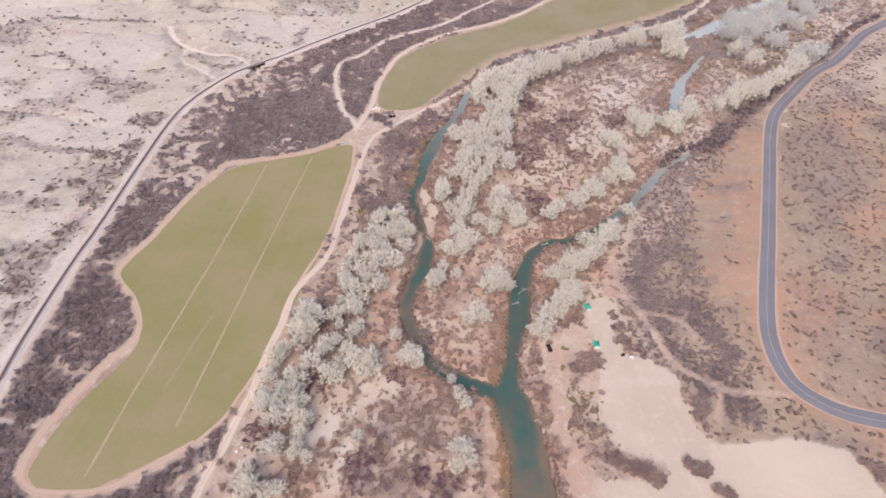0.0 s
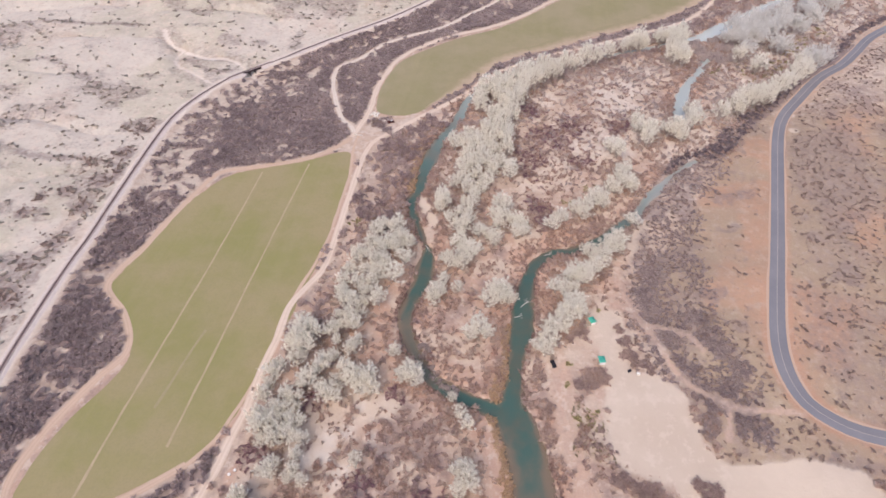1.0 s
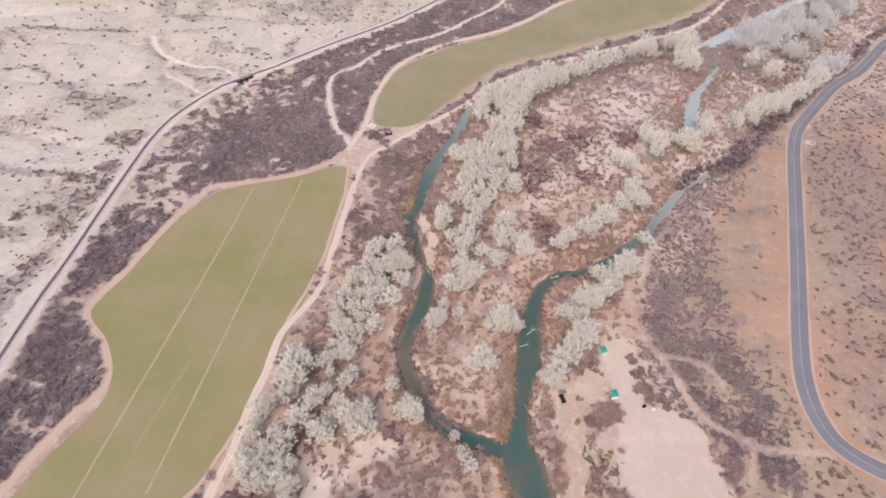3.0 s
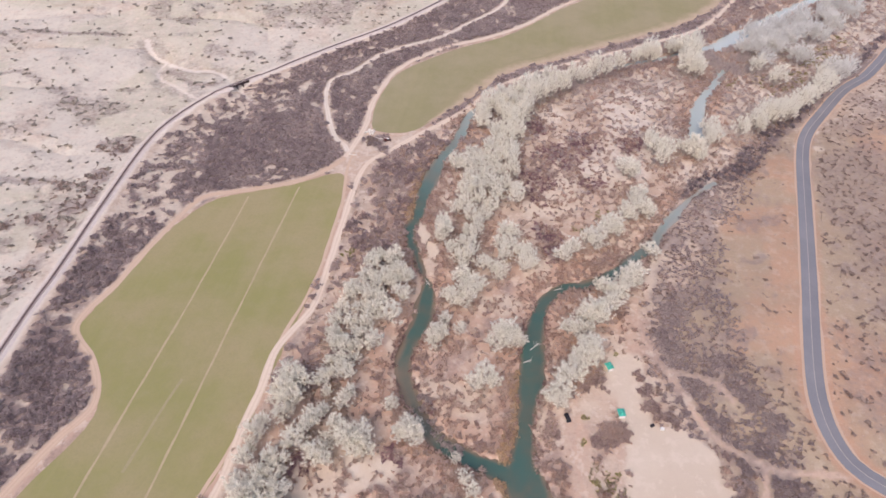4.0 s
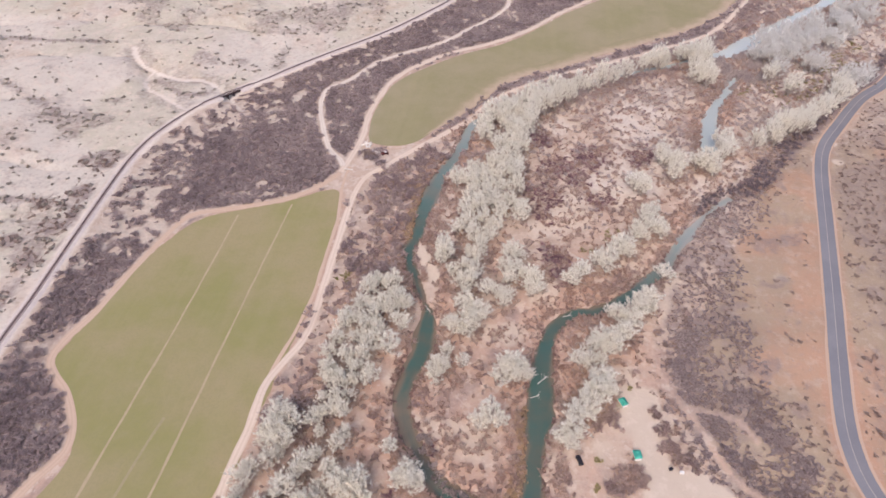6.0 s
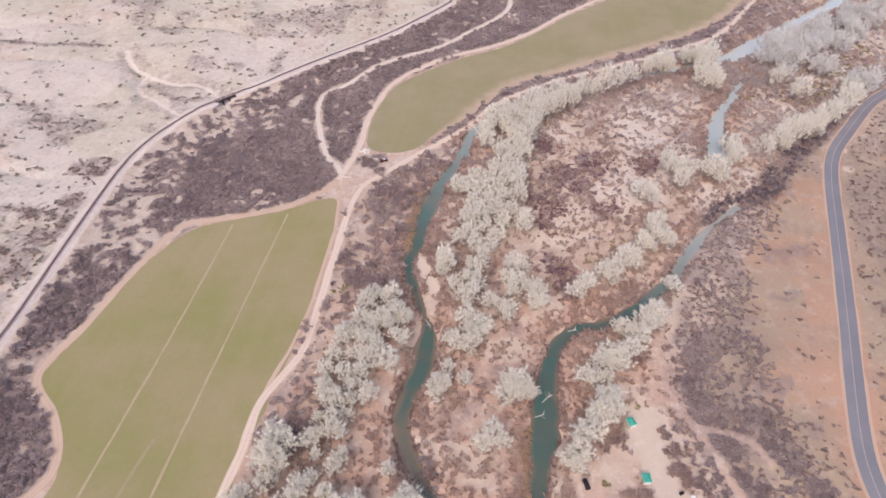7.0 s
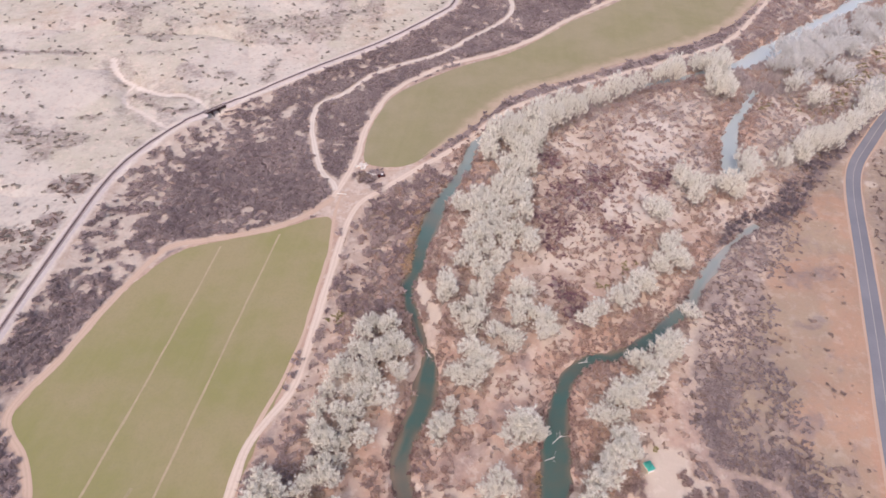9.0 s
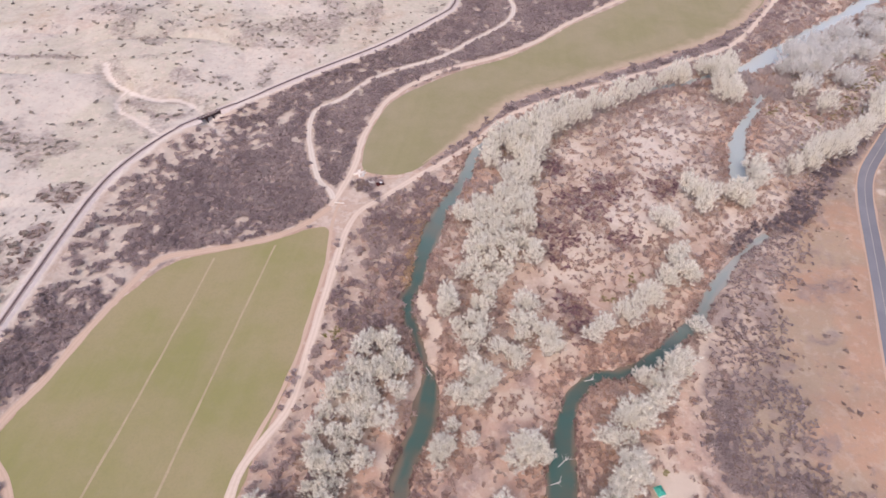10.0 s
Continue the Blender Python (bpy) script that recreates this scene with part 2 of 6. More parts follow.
# single cottonwoods: place and crown radius
STANDS = {
    "north_fill": [(37.5, 396.0, 3.2), (35.0, 401.0, 2.8), (39.5, 390.5, 2.6)],
    "west_fill": [(-23.2, 251.6, 2.4), (-18.2, 254.8, 2.2), (-25.7, 248.9, 2.4), (-28.8, 266.0, 2.5), (-28.9, 254.8, 2.5), (-24.3, 258.9, 2.5), (-30.8, 241.7, 2.4), (-35.2, 254.7, 2.2)],
    "north": [(61.7, 429.7, 4), (70.9, 435.4, 4.1), (79.8, 437.4, 4.1), (87.2, 440.7, 3.4), (54.3, 423.6, 4.7), (45.6, 419.9, 4.6), (36.8, 412.8, 4.6), (28.1, 404.3, 4.5), (23.8, 396.1, 4.4), (24, 388.2, 3.7), (54.4, 410.2, 4.2), (47.4, 404.5, 4.5), (41.2, 407.2, 3.9), (63.5, 417.8, 3.9), (71.2, 425, 3.3), (96.9, 446.6, 3.8), (104.7, 450.7, 3.9), (114.6, 456.2, 3.9), (124.7, 464.5, 4), (80.5, 431.2, 3.4), (49.4, 393.8, 4.1), (43.9, 385.9, 4), (53.2, 399.2, 3.2), (37.3, 380.7, 4), (30.6, 373.2, 3.6), (39.4, 370.9, 3.9), (44.4, 375.9, 3.6)],
    "north_b": [(32.7, 361.4, 4.1), (39.8, 359.2, 3.8), (26.5, 356.8, 3.5), (20.5, 352.2, 3.4), (14.7, 350, 3.4), (6, 343.4, 3.9), (12.9, 341.4, 3.6), (21.3, 341.4, 3.9), (30.2, 348, 4), (38.5, 345.9, 3.7), (38.9, 335.4, 3.3), (30.6, 335.3, 3.9), (22.1, 331.2, 3.8), (13.8, 329.1, 3.3), (33.9, 325.3, 3.2), (25.6, 323.3, 3.5), (17.4, 319.4, 3.7), (10.7, 317.4, 3.2), (29, 315.7, 3.2), (11.6, 308.2, 3.6), (6.4, 304.6, 3.3), (19.5, 310.1, 3.6), (25.7, 306.5, 3.1), (21.4, 299.5, 3.3), (13.8, 297.7, 3.3), (17.2, 291, 3), (14.4, 284.5, 3.2), (-1.4, 290.9, 3), (-0.2, 284.4, 3.2)],
    "middle": [(-2.7, 281.8, 2.2), (11.3, 287.7, 2), (9.2, 276.6, 2.9), (13.9, 275.1, 3.1), (3.2, 273.6, 2.8), (11.3, 267.7, 3.3), (6.6, 269.1, 2.6), (8.8, 262.8, 2.3), (31.7, 287.8, 3.4), (35.3, 286.2, 2.9), (28.5, 278.3, 2.9), (33, 275.3, 3.6), (30, 269.3, 2.8), (38.4, 270.8, 3.1), (41.7, 269.3, 3.3), (39.7, 262.1, 3.2), (43.3, 263.6, 2.8), (19.1, 262.8, 3.2), (23.5, 260.6, 2.7), (28, 259.2, 3), (26.5, 255.1, 2.2), (8.4, 253.6, 3.1), (11.7, 251, 3.3), (16, 248.4, 3.1), (9.3, 247, 3.1), (13.6, 244.5, 3)],
    "island": [(1.5, 241.9, 2.6), (3.6, 239.4, 2.6), (7.9, 238.2, 3), (11.2, 240.7, 2.6), (0.3, 227.4, 2), (7.3, 221.8, 2.6), (-2.8, 218.4, 3.2), (-4.8, 214.1, 2.4), (39.4, 313.9, 3.1), (39.9, 323.4, 2.4), (25.3, 218.5, 2.8), (30.4, 218.6, 3), (34.1, 216.4, 2.4), (26.9, 213.8, 2.6), (37.9, 221.9, 2), (59.3, 269.5, 3.3), (64.9, 274, 3.1), (73.6, 281.8, 3.4), (80, 283.4, 3.6), (85.2, 289.9, 3.5), (89.7, 293.2, 3.2), (91, 288.3, 3), (77.6, 278, 2.9), (96.9, 301.9, 3.3), (100.3, 300.1, 2.5), (105.7, 310.9, 3.7), (108.1, 305.5, 3.6), (109.1, 318.3, 3.2), (111, 302, 2.6), (104.6, 316.4, 2.6)],
    "east_bank": [(105.8, 275.8, 3.8), (95.4, 268.2, 2.8), (91.4, 266.2, 2), (91.9, 255.5, 3.6), (86.7, 252.8, 3.1), (88.1, 249.6, 2.7), (93.4, 252.8, 2.2), (74.9, 250, 2.2), (77.1, 248.2, 2.6), (80.1, 246.9, 2.4), (69.5, 231.2, 2.9), (65.6, 232.4, 2.5), (71.1, 228.9, 2.5), (56.4, 223.1, 2.9), (60.3, 222, 2.4), (65.7, 223.1, 2.2), (60.5, 208.1, 2.7), (64.8, 210.2, 2.7), (57.1, 206.1, 2.3), (65.9, 206.1, 2.3), (105.7, 342.4, 5.1), (108.6, 336.9, 3.3), (128.5, 362.6, 4.1), (133, 358, 3.8), (129.3, 350.4, 3.2), (126, 369.6, 3), (151.4, 360.5, 4.7), (154, 355.1, 2.9), (146, 361.9, 3.5), (167.5, 385, 4.9), (167.5, 376.4, 3.6), (161.9, 367.7, 3)],
    "upper": [(151.9, 481.1, 4.2), (162.6, 489.7, 4.2), (172.9, 494.6, 4.4), (177.4, 490.0, 4.0), (183.3, 491.7, 4.4), (192.1, 499.8, 4.6), (198.4, 503.2, 4.2), (174.1, 470.4, 3.2), (182.8, 476.5, 3.4), (138.9, 474.8, 3.6), (153.5, 481.4, 4.4), (145.8, 477.7, 4), (166.9, 489.1, 4.9), (175, 494.6, 4.5), (179, 485.6, 5.2), (187.9, 493.3, 4.5), (160.9, 485.3, 4.1)],
    "upper_bend": [(179.9, 465.5, 5), (172.9, 460.6, 4.3), (179, 455.3, 3.9), (233.5, 509.9, 5.1), (243.1, 514.2, 5.1), (254.2, 521.9, 5.2), (264.4, 527.2, 5.2), (276.5, 536.1, 5.3), (288.8, 545.3, 5.4), (283.6, 529.3, 5.2), (271.7, 516.4, 5.1), (261.9, 512.1, 5.1), (252.2, 507.9, 5), (242.1, 502.1, 5), (232.7, 498, 5), (225.4, 494, 4.5), (241.7, 492.1, 4.5), (247.8, 488.4, 4.5), (231, 484.3, 4.1), (260.5, 500.1, 5), (271.9, 508.3, 5.1), (232.5, 469.9, 5.1), (224.1, 462.8, 4.3), (259.6, 481.2, 5.9), (263.6, 476.2, 4.4)],
    "far_bend": [(315.6, 566.4, 6), (326.7, 571.5, 6), (306.5, 547.5, 5.8), (314.9, 547.6, 5.8), (330.5, 561.9, 5.9), (305.3, 532.3, 5.3), (310.1, 528.1, 5.2), (286.5, 516.7, 4.7), (290.5, 512.7, 4.7), (233.1, 446.3, 5.6), (263.2, 446.8, 4.9), (273.6, 455.5, 5), (186.8, 382.7, 3.7), (196.7, 387.9, 3.7), (204.7, 395.9, 3.8), (212.6, 403, 4.2), (220.6, 406.5, 4.2), (227.4, 407.1, 4.2), (236.6, 412.9, 4.3), (245.3, 420.6, 4.3), (254.8, 429.7, 4.4), (265.3, 439.1, 4.1), (212.7, 396, 3.8), (222, 398.8, 3.8), (199.9, 384.4, 3.1), (346.8, 576.9, 6), (361.1, 587.3, 6), (331.8, 548, 5.8), (277.3, 450.3, 4.6), (291.6, 464, 4.7)],
    "south_west": [(-64.2, 195.2, 3.8), (-59.7, 191.8, 3.2), (-65.8, 188.3, 3.7), (-68.5, 185.9, 3.2), (-61.9, 184.3, 3.2), (-63, 179.3, 2.1), (-51.9, 193.7, 2.7), (-48.4, 188, 2.1), (-39, 187.1, 2.7), (-41.2, 182.7, 2.1), (-43, 199.2, 2.2), (-74, 169.6, 3.1), (-71.7, 173.4, 2.6), (-65.1, 176.7, 2.6), (-74.2, 164, 2), (-52, 175.4, 3.1), (-48.5, 178.7, 2.1), (-54, 171.5, 2.6), (-58.2, 165.9, 3.5), (-42.6, 172.4, 2.8), (-38.1, 166.3, 3.3), (-31.9, 167.9, 3.8), (-35.2, 162.7, 3), (-30.2, 162.8, 2.5), (-45.6, 166.1, 2.5), (-49.8, 160, 3), (-45.3, 158.1, 2.5), (-75.5, 158.1, 2.5), (-65.6, 158.3, 3.2), (-61.6, 156.3, 2.7), (-68.2, 152.4, 2.9)],
    "south_west_b": [(-63.1, 151.1, 2.9), (-69.8, 148.2, 2.9), (-75.8, 148.1, 2.9), (-73.4, 142.6, 2.8), (-65.6, 144.9, 3.1), (-59.7, 145.6, 2.9), (-62.2, 139.6, 3.1), (-67.8, 138.2, 2.3), (-56.2, 138.9, 2.3), (-14.3, 171.4, 3.6), (-11.6, 167.7, 3), (-17.5, 169.1, 2.5), (-21.4, 182.5, 2.4), (-72.2, 136.8, 2), (-67.3, 124.2, 2.7), (-65.6, 127.2, 2.3), (-57.2, 131.1, 2.3), (-57.3, 124.9, 2.3), (-59, 122, 2), (-53.3, 121.3, 2), (-75, 113.9, 2.8), (-77.7, 111.6, 2.2), (-72.6, 108.3, 2.6), (-67, 107, 2.6), (-61.8, 108, 2.2), (-73.9, 104.7, 2.6), (-33.6, 129.8, 2), (10.9, 146.3, 2.4), (7.8, 151.8, 2.2), (9.4, 126, 2.7), (5.6, 126, 2)],
    "south": [(11.6, 120.8, 2.7), (7.1, 118.3, 2.2), (2.3, 165.5, 2.5), (4.8, 160.5, 2), (17, 196.2, 3.5), (12.9, 192.6, 2.7), (21, 193.5, 2.2), (27.7, 219.5, 4), (22.3, 213.6, 3.4), (31.8, 215.7, 2.8), (64, 212.5, 3.9), (60.2, 205, 3.3), (55.4, 199.5, 3.6), (50.9, 195.9, 3.3), (48.8, 188.9, 3.2), (44.7, 187.1, 3.2), (47, 183.8, 2.6), (68.4, 234.5, 3.8), (72.3, 230.5, 3.5), (63.4, 230.3, 2.9), (83.2, 243.4, 3.6), (77.6, 236.8, 3.3), (-5.2, 216.8, 2.8), (-2.4, 220.8, 2.6)],
    "west_bank": [(-35.4, 261.8, 3.3), (-38.1, 252.7, 3.2), (-24.7, 264.9, 3.1), (-21.9, 255.7, 3), (-18.3, 252.8, 2.5), (-42.5, 244.9, 3.2), (-45, 241.3, 2.9), (-47.4, 233.5, 2.8), (-49.8, 225.7, 2.8), (-38.4, 233.5, 3.1), (-33, 247.1, 3.2), (-30, 237.5, 2.7), (-28.5, 251.3, 3), (-35.8, 240.1, 2.9), (-20, 241.5, 3.1), (-49.6, 217.2, 2.7), (-41.8, 223.3, 3), (-35.2, 223.4, 2.3), (-38, 217.2, 2.7), (-46, 214.9, 2.9), (-32.7, 230.8, 2.6), (-24.6, 229.1, 4.3), (-31.1, 212.7, 2.9), (-43.4, 210.4, 2.7), (-47.7, 211.2, 2.5), (-38.4, 211.3, 2), (-40.4, 196.4, 2.3), (-46.4, 197.4, 2.3), (-50.1, 196.3, 2.3), (-44.3, 203.6, 2.4), (-49.3, 203.6, 2.4), (-39.4, 204.7, 2.2), (-33.5, 267.6, 2.6)],
}
PURPLE = [(-28.4, 114.1, 3.6), (-31.6, 123.6, 2.7), (5.0, 112.4, 3.6), (-8.5, 118.0, 2.7), (-20.4, 162.3, 3.6), (59.5, 392.1, 7.4), (66.6, 362.4, 8.6), (75.2, 351.4, 6.9), (55.2, 335.2, 8.1), (85.5, 374.3, 8.8), (116.9, 375, 8), (88.5, 332.3, 4.4), (52, 320.3, 5), (53.6, 288.3, 5.7), (56.9, 277.2, 5.6), (50.8, 294.9, 3.5), (83.8, 332.1, 5.1), (48.5, 340, 5.9), (58.1, 338, 4.9), (1.7, 111.9, 5.1), (-7.3, 116.3, 3.1), (-73.8, 133.4, 4.9), (-55.1, 157.5, 4), (-31.1, 118.8, 4.7), (-7.1, 184.1, 3.1)]
OLIVE = [(284.7, 496.9, 9), (252.8, 458.7, 8), (239.3, 448.8, 6), (291.8, 488.4, 8), (271.8, 481.1, 6), (230.1, 431.8, 5), (206.8, 411.4, 4), (313.8, 517.0, 7), (84.6, 303.8, 4.8), (72.3, 291.7, 3.8), (248.8, 459.6, 5), (290.4, 500.1, 7.1), (289.9, 483.5, 5.2), (274.6, 483.3, 4.3), (224.1, 452.5, 5.7), (206.1, 452.3, 4.9), (284.5, 488.5, 9.7), (61.8, 152.1, 2.8), (-46.9, 272.2, 3.7)]
BROWN = [(-19.8, 152.9, 8.7), (-9.6, 144.7, 8.5), (-23.4, 136.4, 7.1), (-11.4, 131.4, 9.4), (-27.0, 123.7, 6.8), (0.4, 129.1, 5.8), (-17.3, 114.3, 8.2), (-23.4, 121.3, 6.3), (-21.5, 141.8, 6.6), (-4.5, 136.7, 6.5), (-41.3, 146.3, 3.4), (-37.7, 137, 2.7), (-17.8, 162.3, 3.8), (-30.4, 111.8, 5.1), (22.3, 238.3, 3.5), (21.5, 227.5, 3.4), (16.9, 221.8, 2.9), (30.1, 251.2, 4.7), (21, 286.4, 4.6), (22.8, 277, 3.9), (86.1, 330.1, 3.2)]
SANDY = [(-46.4, 130.8, 10.2), (-53.7, 148.1, 7.3), (-32.4, 155.6, 8.6), (-22.5, 156.3, 5.7), (-41.7, 113.9, 5.6), (-13.4, 126.4, 4.8), (66.8, 322.1, 12.5), (47.7, 310.7, 7.9), (41.3, 289.8, 4.6), (28.8, 238.3, 6), (61.8, 364.4, 3.4), (56.9, 310.8, 7.9), (158.2, 435.6, 11.9), (87.7, 374.3, 5.6)]
RAILSIDE = [(-211.2, 210.4, 8.4), (-205.9, 194.1, 5.6), (-205.3, 251.3, 7.1), (-213.2, 232.4, 5.4), (-202.7, 278.8, 6.7), (-200.6, 302.7, 8.6), (-197.7, 329.1, 7.4), (-196.5, 356.8, 6.9), (-231.2, 270.6, 4.8), (-219.8, 222.0, 4.3), (-217.8, 291.4, 4.6), (-215.9, 319.6, 5.6), (-228.6, 285.8, 4.5), (-183.6, 339.2, 4.5), (-195.4, 311.8, 5.4), (-191.0, 289.3, 3.9), (-208.4, 360.9, 4.0)]
YARD = [(-47.5, 383.2, 4.5), (-57.7, 343.1, 9.1), (-49.7, 353.2, 7.3), (-28.1, 373.8, 7.7), (-22.5, 384.8, 6.4), (-53.9, 365.4, 4.8), (-33.8, 368.0, 5.5), (-45.4, 363.2, 4.8)]
CAMP_EDGE = [(53.7, 178.3, 8.5), (61.2, 185.0, 7.4), (59.0, 168.9, 5.9), (54.6, 154.0, 5.1), (76.3, 195.6, 6.3), (46.4, 171.8, 4.8), (65.4, 160.0, 4.6)]
RUST = [(-67.6, 120.6, 5.6), (-53.2, 116.0, 5.5), (-79.5, 122.8, 4.1), (-25.4, 197.5, 3.8), (-32.4, 183.6, 4.8), (-49.1, 118.5, 7.8), (-74.3, 120, 5.7), (47.9, 213.8, 7.9), (-34.2, 238, 6.5), (-27.6, 208.7, 5.9), (23.8, 378.4, 9.2), (-1.1, 329.3, 7.6), (56.8, 236, 7), (51, 215.3, 6.1), (109.4, 290.4, 4.6), (71.5, 265.4, 8.1)]
CLUMPS = [(67.4, 172.6, 6.6), (62.0, 167.8, 3.4), (84.0, 199.7, 3.0), (84.9, 192.7, 3.2), (85.8, 184.2, 3.8), (90.1, 179.4, 3.6), (94.6, 175.6, 2.1), (69.4, 125.3, 3.3), (74.6, 122.5, 4.1), (80.8, 119.5, 4.6), (86.8, 116.0, 3.8), (103.7, 120.6, 4.8), (101.0, 122.9, 2.7), (112.0, 110.7, 4.0), (173.2, 118.6, 5.0), (169.1, 122.1, 2.8), (65.5, 196.5, 3.7), (59.7, 193.9, 2.7), (43.9, 172.1, 2.6), (42.4, 142.9, 1.9)]
SAGE = [(57.6, 157.2, 2.5), (60.1, 140.5, 3.1), (65.6, 137.4, 2.9), (69.8, 134.1, 1.9), (55.0, 137.8, 2.1), (62.8, 150.2, 3.0), (66.5, 146.5, 2.6)]
SLOPE_CLUMPS = [(106.9, 235.0, 7.2), (100.7, 222.7, 5.9), (102.0, 214.9, 5.2), (102.1, 200.1, 7.3), (104.7, 193.1, 5.5), (106.9, 179.7, 5.8), (111.4, 176.6, 3.9), (113.7, 165.7, 5.1), (116.7, 158.3, 4.0), (113.0, 149.7, 4.5), (127.8, 149.9, 6.0), (132.2, 144.5, 4.8), (120.3, 205.9, 4.5), (123.9, 193.5, 5.0), (127.4, 186.7, 4.4), (125.7, 167.5, 4.7), (132.8, 173.8, 3.7)]
# sandy glades and the closest-grown heart of the mesquite
GLADES = [(-162.0, 164.5, 3.6), (-172.7, 165.5, 3.2), (-153.3, 168.3, 2.6), (-172.0, 230.9, 5.9), (-178.6, 228.7, 5.3), (-185.7, 239.1, 4.2), (-170.7, 239.4, 4.2), (-168, 164.5, 3.0), (-112, 121, 6), (-101, 128, 5), (-92, 120, 6), (-103, 113, 6)]
CORE = [(-123.3, 373.1, 23.2), (-145.9, 355.3, 18.7), (-98.0, 384.6, 19.7), (-92.3, 350.2, 14.9), (-172.0, 350, 9), (-175.9, 194.4, 13), (-162, 192, 11), (-180, 140, 16), (-168, 150, 10), (-185, 165, 10), (-172, 128, 10), (-188, 205, 9)]
# banks of golden dry reed
REED_BANKS = [[(31.8, 198.7), (31.8, 184.8), (30.1, 175.0), (26.0, 167.1), (24.3, 158.1)], [(-13.2, 343.6), (-14.3, 329.2), (-16.7, 317.5), (-18.1, 304.7)], [(22.8, 152.3), (26.1, 139.9), (27.2, 127.1), (27.4, 115.0), (26.6, 103.8)]]
# dry gullies on the hills, picked out by shrubs
GULLIES = [[(-353.6, 478.0), (-330.5, 485.9), (-306.4, 493.0), (-273.2, 490.0), (-243.2, 495.3)], [(-304.0, 428.1), (-289.5, 432.9), (-261.8, 416.8), (-239.4, 401.4)], [(-273.7, 330.1), (-248.4, 321.7), (-224.8, 324.1), (-197.5, 317.1)], [(-208.5, 356.0), (-200.9, 366.5), (-184.7, 363.5)], [(-193.9, 448.9), (-172.1, 431.9), (-156.4, 436.7)]]
WHITE_SAND = [(-56.1, 133.2, 5.9), (-46.7, 133.4, 5.8), (-41.1, 125.9, 5.1), (-57.1, 125.6, 4.5), (-45.5, 141.3, 4.8), (-38.6, 144.2, 3.7), (-35.2, 158.4, 3.8), (-28.7, 141.6, 3.6)]
TALL_ASH = [(197.5, 492.9, 5.4), (201.8, 478.2, 6.0), (217.7, 501.0, 5.4), (210.3, 471.2, 6.0), (197.9, 460.2, 3.6), (223.4, 485.9, 5.3), (226.5, 503.1, 5.6), (221.9, 467.9, 4.4), (192.3, 497.5, 3.9)]
WEST_BANK = [(-12.6, 270.9), (-10.7, 259.6), (-15, 249.4), (-19, 233.3), (-22, 219.4), (-24, 206), (-31.5, 206), (-30.8, 221.6), (-24.9, 238.6), (-20.6, 254.9), (-18.6, 268.2)]
TAN_BANK = [(16.4, 155.9), (21.8, 154.2), (26.2, 141.2), (27.5, 127.1), (27.1, 112.7), (26.2, 101.5), (20.0, 101.3), (18.9, 117.1), (17.4, 137.0)]
CAMP_BANK = [(53.5, 185.5), (56.5, 169.3), (54.7, 151.4), (54.9, 135.3), (59.8, 120.4), (61.8, 106.6), (57, 101.9), (52.2, 112.8), (48.5, 132.5), (48.1, 154.1), (48.3, 172.1)]
PULLOUTS = [(218.7, 366.9, 3.9), (230.3, 365.9, 3.1), (235.7, 386.5, 3.2)]

rng = np.random.default_rng(7)


# ---- arithmetic of the plan ----
def smooth(a, b, v):
    u = np.clip((np.asarray(v, float) - a) / (b - a), 0, 1)
    return u * u * (3 - 2 * u)


def lattice(i, j, seed):
    h = (i * 374761393 + j * 668265263 + seed * 974711) & 0x7FFFFFFF
    h = ((h ^ (h >> 13)) * 1274126177) & 0x7FFFFFFF
    return ((h ^ (h >> 16)) & 0xFFFF) / 65535.0


def grain(x, y, size, seed=0):
    """Smooth noise from 0 to 1."""
    x, y = np.asarray(x, float) / size, np.asarray(y, float) / size
    i, j = np.floor(x).astype(np.int64), np.floor(y).astype(np.int64)
    u, v = x - i, y - j
    u, v = u * u * (3 - 2 * u), v * v * (3 - 2 * v)
    return (lattice(i, j, seed) * (1 - u) + lattice(i + 1, j, seed) * u) * (1 - v) + (lattice(i, j + 1, seed) * (1 - u) + lattice(i + 1, j + 1, seed) * u) * v


def rough(x, y, size, seed=0):
    return (grain(x, y, size, seed) + 0.5 * grain(x, y, size / 2.1, seed + 1) + 0.25 * grain(x, y, size / 4.3, seed + 2)) / 1.75


def curve(points, step=2.5, closed=False):
    """A smooth line through the points, with a point about every step metres."""
    p = np.array(points, float)
    n, out = len(p), []
    for k in range(n if closed else n - 1):
        a, b = p[k], p[(k + 1) % n]
        before = p[(k - 1) % n] if closed or k else a
        after = p[(k + 2) % n] if closed or k + 2 < n else b
        m = max(1, int(np.hypot(*(b - a)[:2]) / step))
        for s in np.arange(m) / m:
            out.append(0.5 * (2 * a + (b - before) * s + (2 * before - 5 * a + 4 * b - after) * s**2 + (3 * a - before - 3 * b + after) * s**3))
    return np.array(out if closed else out + [p[-1]])


